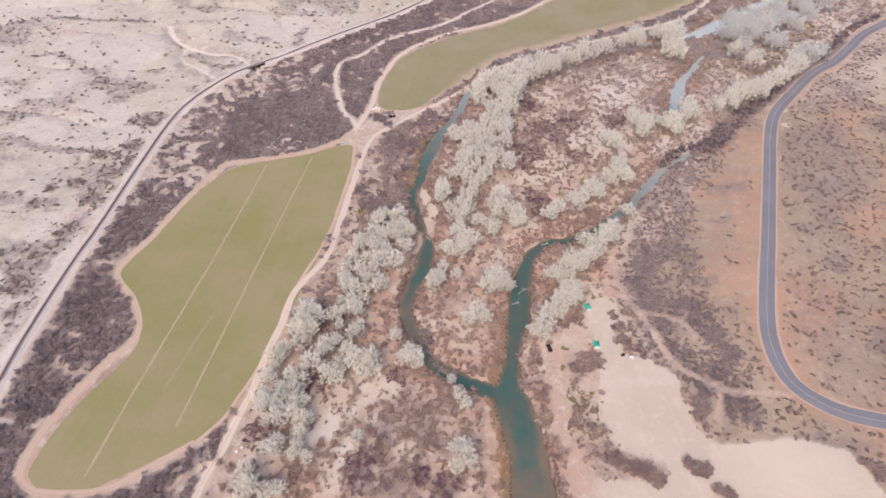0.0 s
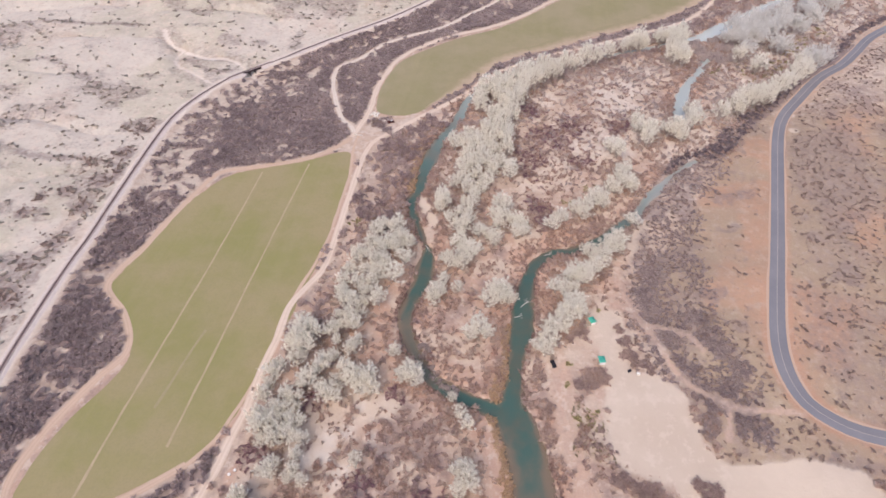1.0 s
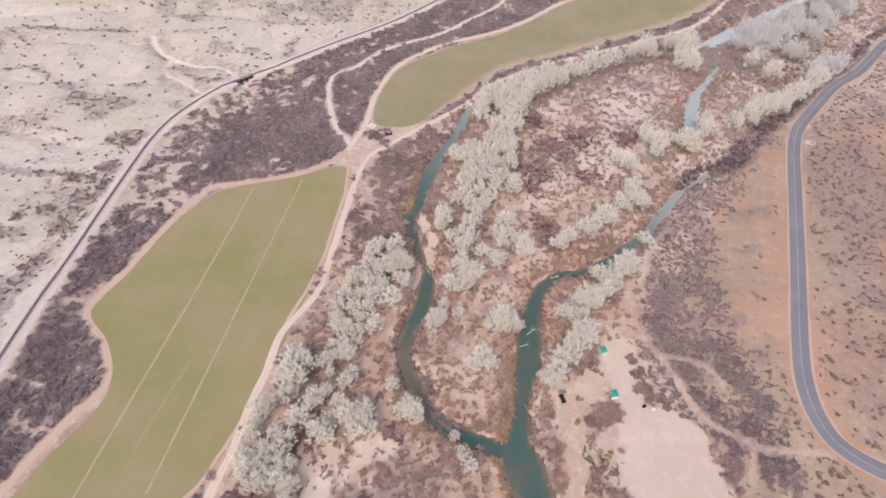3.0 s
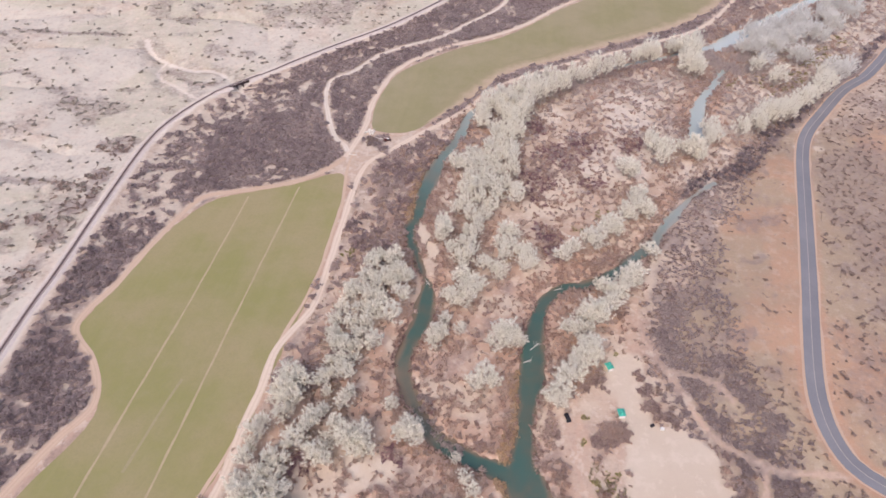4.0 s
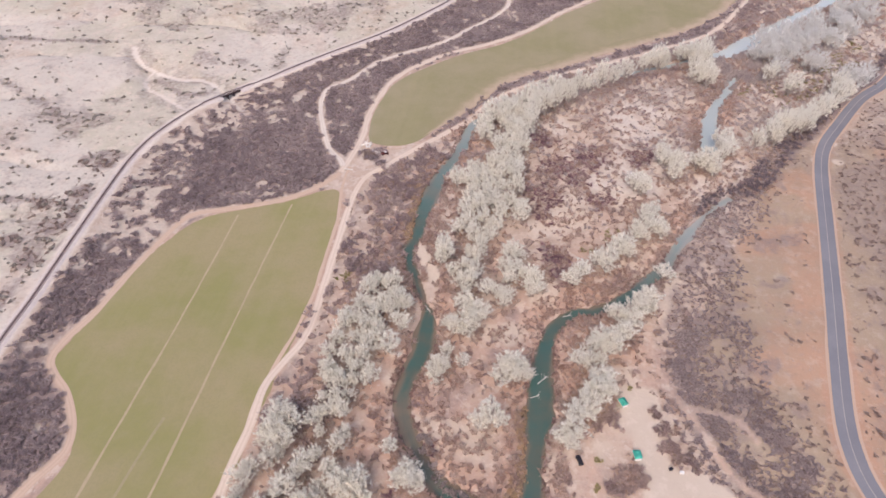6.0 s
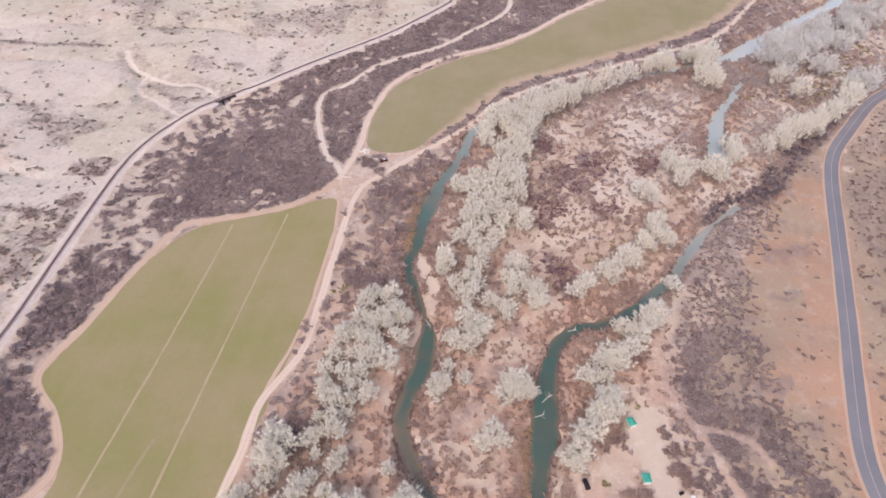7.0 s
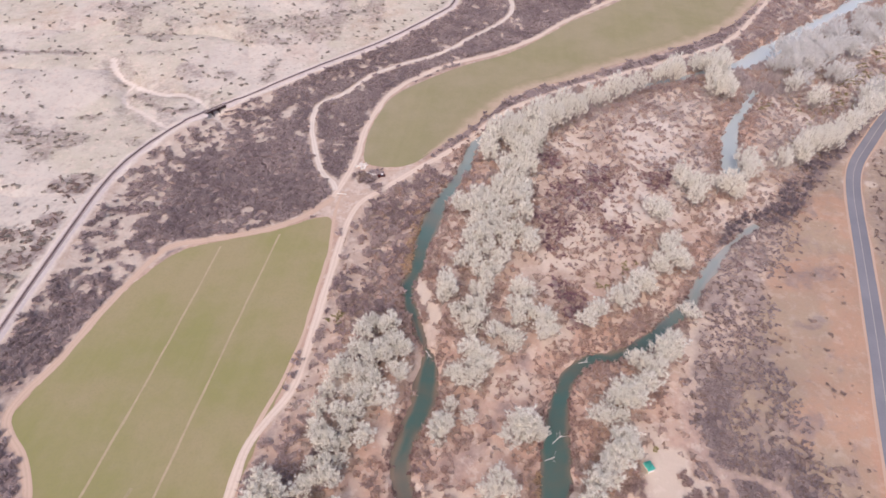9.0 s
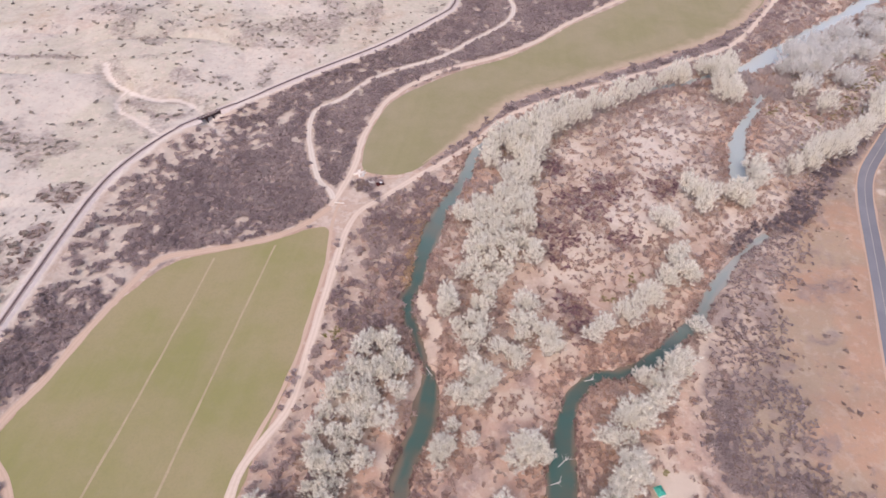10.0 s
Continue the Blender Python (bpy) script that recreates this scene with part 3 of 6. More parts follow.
def off_line(x, y, points, reach=None):
    """Distance to an open line, the side (left is plus), and the third column at the nearest place.
    With reach, distances past it are not told apart."""
    x, y = np.asarray(x, float), np.asarray(y, float)
    shape, x, y = x.shape, x.ravel(), y.ravel()
    p = np.array(points, float)
    best, side, third = np.full(x.shape, reach or 1e9), np.zeros(x.shape), np.zeros(x.shape)
    for k in range(0, len(p) - 1, 8):
        run = p[k : k + 9]
        if reach:
            lo, hi = run[:, :2].min(0) - reach, run[:, :2].max(0) + reach
            pick = np.flatnonzero((x > lo[0]) & (x < hi[0]) & (y > lo[1]) & (y < hi[1]))
            if not len(pick):
                continue
        else:
            pick = slice(None)
        px, py, pb, ps, pt = x[pick], y[pick], best[pick], side[pick], third[pick]
        for a, b in zip(run[:-1], run[1:]):
            d = b[:2] - a[:2]
            u = np.clip(((px - a[0]) * d[0] + (py - a[1]) * d[1]) / (d @ d), 0, 1)
            ex, ey = px - a[0] - u * d[0], py - a[1] - u * d[1]
            r = np.hypot(ex, ey)
            near = r < pb
            pb = np.where(near, r, pb)
            ps = np.where(near, np.sign(d[0] * ey - d[1] * ex), ps)
            if p.shape[1] > 2:
                pt = np.where(near, a[2] + u * (b[2] - a[2]), pt)
        best[pick], side[pick], third[pick] = pb, ps, pt
    return best.reshape(shape), side.reshape(shape), third.reshape(shape)


def within(x, y, points):
    x, y = np.asarray(x, float), np.asarray(y, float)
    inside = np.zeros(x.shape, bool)
    p = np.array(points, float)
    for (ax, ay), (bx, by) in zip(p, np.roll(p, -1, 0)):
        inside ^= ((ay > y) != (by > y)) & (x < (bx - ax) * (y - ay) / (by - ay + 1e-12) + ax)
    return inside


def soft_zone(x, y, points, edge=6.0):
    """1 inside, falling to 0 over some metres outside."""
    d = off_line(x, y, list(points) + [points[0]], edge + 1)[0]
    return np.where(within(x, y, points), 1.0, 1 - smooth(0, edge, d))


def patches(x, y, spots_list, edge=0.5):
    """1 in the middle of any of the round patches, ragged at their edges."""
    x, y = np.asarray(x, float), np.asarray(y, float)
    best = np.zeros(x.shape)
    wob = 0.9 * (rough(x, y, 9, 51) - 0.5)
    for a, b, r in spots_list:
        near = (np.abs(x - a) < 2 * r) & (np.abs(y - b) < 2 * r)
        if near.any():
            d = np.hypot(x[near] - a, (y[near] - b) * 0.85) / r + wob[near]
            best[near] = np.maximum(best[near], 1 - smooth(1 - edge, 1 + edge, d))
    return best


rail_line, road_line, terrace_line = curve(RAIL, 6), curve(ROAD, 4), curve(TERRACE, 30)
rail_bend, east_bend = curve(RAIL, 22), curve(TRACK_E, 22)
rivers = [curve(RIV_W, 5), curve(RIV_E, 5), curve(POND, 5)]
tracks = {"w": curve(TRACK_W), "nw": curve(TRACK_NW), "e": curve(TRACK_E), "in": curve(TRACK_IN), "loop": curve(TRACK_LOOP)}
wash_line, wash_fork = curve(WASH, 4), curve(WASH_B, 4)
foot_line = curve(TERRACE_FOOT, 4)
gully_lines, reed_lines = [curve(v, 5) for v in GULLIES], [curve(v, 3) for v in REED_BANKS]
trails = [curve(BANK_TRAIL, 4), curve(TRAIL_A, 4), curve(TRAIL_B, 4), curve(TRAIL_D, 4), curve(TRAIL_E, 4)]
field_low, field_up = curve(FIELD_LOW, 2.5, True), curve(FIELD_UP, 3, True)


def gaps(x, y, west):
    """Sandy openings in the thicket, more of them towards the railway."""
    near_rail = smooth(-58, -12, west) * smooth(262, 310, y) * (1 - smooth(440, 490, y))
    heart = patches(x, y, CORE, 0.7)
    v = rough(x, y, 8, 60) * (1 - 0.55 * near_rail) + 0.55 * near_rail * rough(x, y, 3.6, 59) + 0.235 * near_rail - 0.08 * heart
    return np.maximum(0.03 + 0.85 * smooth(0.60, 0.74, v), 0.64 * patches(x, y, GLADES, 0.7))


def bank(x, y):
    """Distance from the water's edge; minus is in the water."""
    wob = (rough(x, y, 7, 40) - 0.5) * 2.6
    found = [off_line(x, y, r, 70) for r in rivers]
    return np.minimum.reduce([d - w / 2 + 0.25 for d, _, w in found]) + wob


def land(x, y, edge=None):
    """The lie of the land."""
    x, y = np.asarray(x, float), np.asarray(y, float)
    dr, side, _ = off_line(x, y, rail_bend)
    west = dr * side
    dt, tside, _ = off_line(x, y, terrace_line)
    east = -dt * tside
    droad = off_line(x, y, road_line, 30)[0]
    dwash = np.minimum(off_line(x, y, wash_line, 40)[0], off_line(x, y, wash_fork, 40)[0] + 2)
    z = 0.5 * (rough(x, y, 25, 3) - 0.5)
    tame = smooth(2, 12, np.minimum(off_line(x, y, field_low, 15)[0], off_line(x, y, field_up, 15)[0]))
    z = z * np.where(within(x, y, field_low) | within(x, y, field_up), 0, tame)
    # rise to the railway and the hills past it
    z = z + 3.6 * smooth(-20, -2, west)
    hills = 9.0 * smooth(8, 130, west) + 30 * smooth(150, 900, west)
    gully = 1 - np.abs(2 * grain(x + 9 * grain(x, y, 30, 15), y, 55, 14) - 1)
    hills = hills + smooth(8, 60, west) * (11 * (rough(x, y, 95, 11) - 0.45) + 3.0 * (rough(x, y, 30, 12) - 0.5) - 2.2 * gully**6)
    z = z + np.maximum(hills, -1.5 * smooth(5, 30, west))
    z = z - 0.9 * np.exp(-((dwash / 3.0) ** 2)) * smooth(-25, 0, west)
    z = z - 2.6 * np.exp(-((np.hypot(x + 143, y - 433) / 9.0) ** 2))
    # the terrace that carries the paved road
    slope = 5.2 * smooth(-2, 45, east) + 10 * smooth(90, 500, east)
    slope = slope + smooth(5, 30, east) * smooth(5, 18, droad) * (3.0 * (rough(x, y, 45, 21) - 0.5) + 0.8 * (rough(x, y, 12, 22) - 0.5))
    z = z + slope
    e = bank(x, y) if edge is None else edge
    z = z - 2.2 * (1 - smooth(-1.2, 1.6, e)) - 0.6 * (1 - smooth(1.0, 9.0, e))
    return z


road_rise = np.convolve(np.pad(land(road_line[:, 0], road_line[:, 1]), 8, mode="edge"), np.ones(17) / 17, "valid")
road_bed = np.c_[road_line, road_rise]


def height(x, y, edge=None):
    """The land, with a level bed graded into it for the paved road."""
    z = land(x, y, edge)
    d, _, bed = off_line(x, y, road_bed, 30)
    return np.where(d < 16, bed + (z - bed) * smooth(6, 15, d), z)


# ---- mesh helpers ----
def mesh_from(name, verts, faces, material, smooth_shade=False):
    """A mesh from arrays of places and of equal-sided faces."""
    verts, faces = np.asarray(verts, np.float32), np.asarray(faces, np.int32)
    me = bpy.data.meshes.new(name)
    n, k = faces.shape
    me.vertices.add(len(verts))
    me.vertices.foreach_set("co", verts.ravel())
    me.loops.add(n * k)
    me.loops.foreach_set("vertex_index", faces.ravel())
    me.polygons.add(n)
    me.polygons.foreach_set("loop_start", np.arange(0, n * k, k, dtype=np.int32))
    me.polygons.foreach_set("loop_total", np.full(n, k, np.int32))
    if smooth_shade:
        me.polygons.foreach_set("use_smooth", np.ones(n, bool))
    me.update(calc_edges=True)
    me.validate()
    if material:
        me.materials.append(material)
    return me


def add_values(me, name, values):
    layer = me.attributes.new(name, "FLOAT", "POINT")
    layer.data.foreach_set("value", np.asarray(values, np.float32).ravel())


def part(name, bm, material, parent, label=""):
    """Links a bmesh as one mesh object under a thing or a part."""
    me = bpy.data.meshes.new(name)
    bm.to_mesh(me)
    bm.free()
    me.materials.append(material)
    ob = new(name, me)
    ob.parent = parent
    return tagged(ob, label)


def part_mesh(name, me, parent, label=""):
    ob = new(name, me)
    ob.parent = parent
    return tagged(ob, label)


def box(bm, x, y, z, sx, sy, sz, turn=0.0, bevel=0.0):
    m = Matrix.Translation((x, y, z)) @ Matrix.Rotation(radians(turn), 4, "Z") @ Matrix.Diagonal((sx, sy, sz, 1))
    made = bmesh.ops.create_cube(bm, size=1, matrix=m)
    if bevel:
        edges = list({e for v in made["verts"] for e in v.link_edges})
        bmesh.ops.bevel(bm, geom=edges, offset=bevel, segments=2, affect="EDGES")
    return bm


def tube(bm, a, b, ra, rb, sides=6):
    a, b = Vector(a), Vector(b)
    m = Matrix.Translation((a + b) / 2) @ (b - a).to_track_quat("Z", "Y").to_matrix().to_4x4()
    bmesh.ops.create_cone(bm, cap_ends=True, segments=sides, radius1=ra, radius2=rb, depth=(b - a).length, matrix=m)
    return bm


# ---- materials ----
def shader(name, rough_value=0.9):
    mat = bpy.data.materials.new(name)
    mat.use_nodes = True
    nt = mat.node_tree
    bsdf = nt.nodes["Principled BSDF"]
    bsdf.inputs["Roughness"].default_value = rough_value
    bsdf.inputs["Specular IOR Level"].default_value = 0.25
    return mat, nt, bsdf


def noise_node(nt, size, detail=4.0, seed=0.0, roughness=0.6):
    """Noise in world metres: size is that of one blotch."""
    geo = nt.nodes.new("ShaderNodeNewGeometry")
    n = nt.nodes.new("ShaderNodeTexNoise")
    n.noise_dimensions = "4D"
    n.inputs["Scale"].default_value = 1.0 / size
    n.inputs["Detail"].default_value = detail
    n.inputs["Roughness"].default_value = roughness
    n.inputs["W"].default_value = seed
    nt.links.new(geo.outputs["Position"], n.inputs["Vector"])
    return n.outputs["Fac"]


def ramp(nt, value, a, b):
    n = nt.nodes.new("ShaderNodeMapRange")
    n.interpolation_type = "SMOOTHSTEP"
    n.inputs["From Min"].default_value, n.inputs["From Max"].default_value = a, b
    nt.links.new(value, n.inputs["Value"])
    return n.outputs["Result"]


def sums(nt, op, a, b):
    n = nt.nodes.new("ShaderNodeMath")
    n.operation = op
    for k, v in enumerate((a, b)):
        if isinstance(v, (int, float)):
            n.inputs[k].default_value = v
        else:
            nt.links.new(v, n.inputs[k])
    return n.outputs[0]


def blend(nt, fac, a, b, mode="MIX"):
    n = nt.nodes.new("ShaderNodeMix")
    n.data_type, n.blend_type = "RGBA", mode
    for key, v in ((0, fac), (6, a), (7, b)):
        if isinstance(v, (int, float)):
            n.inputs[key].default_value = v
        elif isinstance(v, tuple):
            n.inputs[key].default_value = (*v, 1)
        else:
            nt.links.new(v, n.inputs[key])
    return n.outputs[2]


def attribute(nt, name):
    n = nt.nodes.new("ShaderNodeAttribute")
    n.attribute_name = name
    return n.outputs["Fac"]


def relief(nt, bsdf, value, strength, distance):
    n = nt.nodes.new("ShaderNodeBump")
    n.inputs["Strength"].default_value, n.inputs["Distance"].default_value = strength, distance
    nt.links.new(value, n.inputs["Height"])
    nt.links.new(n.outputs["Normal"], bsdf.inputs["Normal"])


def plain(name, a, b, size, rough_value=0.85, metal=0.0):
    """One surface in two tones with fine grain."""
    mat, nt, bsdf = shader(name, rough_value)
    bsdf.inputs["Metallic"].default_value = metal
    wide, fine = noise_node(nt, size, 4), noise_node(nt, size / 9, 3, 3.0)
    c = blend(nt, ramp(nt, wide, 0.3, 0.7), a, b)
    c = blend(nt, sums(nt, "MULTIPLY", ramp(nt, fine, 0.35, 0.75), 0.35), c, tuple(v * 0.6 for v in a))
    nt.links.new(c, bsdf.inputs["Base Color"])
    relief(nt, bsdf, fine, 0.3, size / 40)
    return mat


def twiggy(name, a, b, shade, rough_value=0.9):
    """Twigs and buds: each spray takes its own tone."""
    mat, nt, bsdf = shader(name, rough_value)
    geo = nt.nodes.new("ShaderNodeNewGeometry")
    tone = attribute(nt, "tone")
    c = blend(nt, geo.outputs["Random Per Island"], a, b)
    c = blend(nt, tone, c, shade)
    nt.links.new(c, bsdf.inputs["Base Color"])
    thin = nt.nodes.new("ShaderNodeBsdfTranslucent")
    nt.links.new(c, thin.inputs["Color"])
    mix = nt.nodes.new("ShaderNodeMixShader")
    mix.inputs[0].default_value = 0.5
    nt.links.new(bsdf.outputs[0], mix.inputs[1])
    nt.links.new(thin.outputs[0], mix.inputs[2])
    nt.links.new(mix.outputs[0], nt.nodes["Material Output"].inputs["Surface"])
    return mat


def ground_material():
    mat, nt, bsdf = shader("earth", 0.95)
    wide, mid, fine, grit = noise_node(nt, 38, 5), noise_node(nt, 9, 5, 2.0), noise_node(nt, 2.2, 4, 5.0), noise_node(nt, 0.5, 3, 8.0)
    c = blend(nt, ramp(nt, mid, 0.3, 0.7), (0.44, 0.335, 0.26), (0.56, 0.455, 0.37))
    layers = (
        ("tan", (0.405, 0.31, 0.218), (0.36, 0.273, 0.196)),
        ("hill", (0.605, 0.55, 0.47), (0.555, 0.50, 0.43)),
        ("grass", (0.52, 0.48, 0.37), (0.47, 0.425, 0.33)),
        ("straw", (0.54, 0.385, 0.295), (0.46, 0.31, 0.235)),
        ("red", (0.49, 0.30, 0.20), (0.43, 0.26, 0.175)),
        ("litter", (0.275, 0.215, 0.20), (0.22, 0.17, 0.162)),
        ("sand", (0.60, 0.508, 0.412), (0.545, 0.45, 0.357)),
        ("chalk", (0.68, 0.615, 0.54), (0.62, 0.555, 0.485)),
        ("mud", (0.20, 0.16, 0.12), (0.26, 0.20, 0.15)),
    )
    for k, (name, one, two) in enumerate(layers):
        patch = blend(nt, ramp(nt, mid if k % 2 else wide, 0.35, 0.65), one, two)
        amount = sums(nt, "ADD", attribute(nt, name), sums(nt, "MULTIPLY", sums(nt, "SUBTRACT", fine if k % 2 else mid, 0.5), 0.9))
        amount = sums(nt, "MULTIPLY", ramp(nt, amount, 0.1, 0.9), ramp(nt, attribute(nt, name), 0.0, 0.12))
        c = blend(nt, amount, c, patch)
    pale, dusk = noise_node(nt, 5.5, 5, 11.0, 0.7), noise_node(nt, 3.6, 5, 14.0, 0.7)
    thin = sums(nt, "SUBTRACT", 1.0, ramp(nt, attribute(nt, "litter"), 0.3, 0.9))
    thin = sums(nt, "MULTIPLY", thin, sums(nt, "SUBTRACT", 1.0, sums(nt, "MULTIPLY", ramp(nt, attribute(nt, "tan"), 0.2, 0.9), 0.7)))
    c = blend(nt, sums(nt, "MULTIPLY", sums(nt, "MULTIPLY", ramp(nt, pale, 0.51, 0.61), 0.6), thin), c, (0.64, 0.545, 0.455))
    packed = sums(nt, "SUBTRACT", 1.0, sums(nt, "MULTIPLY", ramp(nt, attribute(nt, "sand"), 0.4, 1.0), 0.85))
    c = blend(nt, sums(nt, "MULTIPLY", sums(nt, "MULTIPLY", ramp(nt, dusk, 0.49, 0.68), 0.42), packed), c, (0.38, 0.285, 0.238))
    # stones, tufts and wheel-worn grit; clean sand has few
    bare = sums(nt, "SUBTRACT", 1.0, ramp(nt, attribute(nt, "sand"), 0.4, 1.0))
    c = blend(nt, sums(nt, "MULTIPLY", sums(nt, "MULTIPLY", ramp(nt, fine, 0.56, 0.72), 0.3), bare), c, (0.24, 0.20, 0.155))
    c = blend(nt, sums(nt, "MULTIPLY", ramp(nt, grit, 0.5, 0.8), 0.25), c, (0.62, 0.53, 0.46))
    nt.links.new(c, bsdf.inputs["Base Color"])
    relief(nt, bsdf, sums(nt, "ADD", fine, sums(nt, "MULTIPLY", grit, 0.3)), 0.5, 0.5)
    return mat


def field_material(name, low, high):
    mat, nt, bsdf = shader(name, 0.95)
    wide, mid, fine = noise_node(nt, 45, 4), noise_node(nt, 8, 4, 2.0), noise_node(nt, 0.9, 4, 5.0)
    c = blend(nt, ramp(nt, wide, 0.35, 0.65), low, high)
    c = blend(nt, sums(nt, "MULTIPLY", ramp(nt, mid, 0.42, 0.75), 0.32), c, (0.34, 0.29, 0.175))
    c = blend(nt, sums(nt, "MULTIPLY", ramp(nt, fine, 0.4, 0.7), 0.25), c, (0.22, 0.205, 0.11))
    # mown strips along the field
    geo = nt.nodes.new("ShaderNodeNewGeometry")
    turned = nt.nodes.new("ShaderNodeVectorRotate")
    turned.rotation_type = "Z_AXIS"
    turned.inputs["Angle"].default_value = radians(8)
    stretched = nt.nodes.new("ShaderNodeMapping")
    stretched.inputs["Scale"].default_value = (0.16, 0.006, 1)
    bands = nt.nodes.new("ShaderNodeTexNoise")
    bands.inputs["Scale"].default_value = 1.0
    bands.inputs["Detail"].default_value = 3.0
    nt.links.new(geo.outputs["Position"], turned.inputs["Vector"])
    nt.links.new(turned.outputs["Vector"], stretched.inputs["Vector"])
    nt.links.new(stretched.outputs["Vector"], bands.inputs["Vector"])
    c = blend(nt, sums(nt, "MULTIPLY", ramp(nt, bands.outputs["Fac"], 0.46, 0.66), 0.16), c, (0.36, 0.31, 0.175))
    nt.links.new(c, bsdf.inputs["Base Color"])
    relief(nt, bsdf, fine, 0.4, 0.15)
    return mat


def track_material(name="track_dirt", light=(0.68, 0.575, 0.48), worn=(0.62, 0.51, 0.41)):
    mat, nt, bsdf = shader(name, 0.95)
    mid, fine = noise_node(nt, 6, 4), noise_node(nt, 0.8, 4, 4.0)
    across = sums(nt, "ABSOLUTE", attribute(nt, "across"), 0.0)
    rut = sums(nt, "SUBTRACT", 1.0, sums(nt, "MULTIPLY", sums(nt, "ABSOLUTE", sums(nt, "SUBTRACT", across, 0.42), 0.0), 2.5))
    c = blend(nt, ramp(nt, sums(nt, "ADD", rut, sums(nt, "SUBTRACT", mid, 0.5)), 0.0, 0.9), worn, light)
    c = blend(nt, sums(nt, "MULTIPLY", ramp(nt, fine, 0.5, 0.75), 0.35), c, (0.40, 0.30, 0.22))
    nt.links.new(c, bsdf.inputs["Base Color"])
    relief(nt, bsdf, fine, 0.4, 0.12)
    return mat


def margin_material():
    """Thin crop that gives way to bare soil across the strip."""
    mat, nt, bsdf = shader("thin_crop", 0.95)
    mid, fine = noise_node(nt, 7, 4, 2.0), noise_node(nt, 0.9, 4, 5.0)
    bare = sums(nt, "ADD", attribute(nt, "across"), sums(nt, "MULTIPLY", sums(nt, "SUBTRACT", mid, 0.5), 2.2))
    c = blend(nt, ramp(nt, bare, -0.9, 0.7), (0.305, 0.268, 0.158), (0.48, 0.37, 0.27))
    c = blend(nt, sums(nt, "MULTIPLY", ramp(nt, fine, 0.4, 0.7), 0.25), c, (0.27, 0.225, 0.13))
    nt.links.new(c, bsdf.inputs["Base Color"])
    relief(nt, bsdf, fine, 0.4, 0.12)
    return mat


def asphalt_material():
    mat, nt, bsdf = shader("asphalt", 0.8)
    mid, fine = noise_node(nt, 14, 4), noise_node(nt, 0.35, 4, 4.0)
    across = attribute(nt, "across")
    c = blend(nt, ramp(nt, mid, 0.3, 0.7), (0.20, 0.20, 0.222), (0.235, 0.232, 0.25))
    # one lane's seal coat is newer
    c = blend(nt, sums(nt, "MULTIPLY", ramp(nt, across, 0.02, 0.06), 0.3), c, (0.165, 0.16, 0.18))
    c = blend(nt, sums(nt, "MULTIPLY", ramp(nt, fine, 0.4, 0.8), 0.3), c, (0.31, 0.295, 0.295))
    nt.links.new(c, bsdf.inputs["Base Color"])
    relief(nt, bsdf, fine, 0.3, 0.02)
    return mat


def water_material():
    mat, nt, bsdf = shader("river_water", 0.09)
    bsdf.inputs["IOR"].default_value = 1.33
    bsdf.inputs["Specular IOR Level"].default_value = 0.9
    mid = noise_node(nt, 14, 3)
    c = blend(nt, ramp(nt, mid, 0.35, 0.7), (0.058, 0.12, 0.10), (0.10, 0.118, 0.09))
    shoal = sums(nt, "ADD", attribute(nt, "shoal"), sums(nt, "MULTIPLY", sums(nt, "SUBTRACT", mid, 0.5), 0.9))
    c = blend(nt, ramp(nt, shoal, 0.15, 0.95), c, (0.20, 0.155, 0.11))
    # pale sky reflection, painted into the base colour
    c = blend(nt, attribute(nt, "sky_sheen"), c, (0.52, 0.575, 0.555))
    nt.links.new(c, bsdf.inputs["Base Color"])
    relief(nt, bsdf, noise_node(nt, 0.9, 3, 6.0), 0.12, 0.08)
    return mat


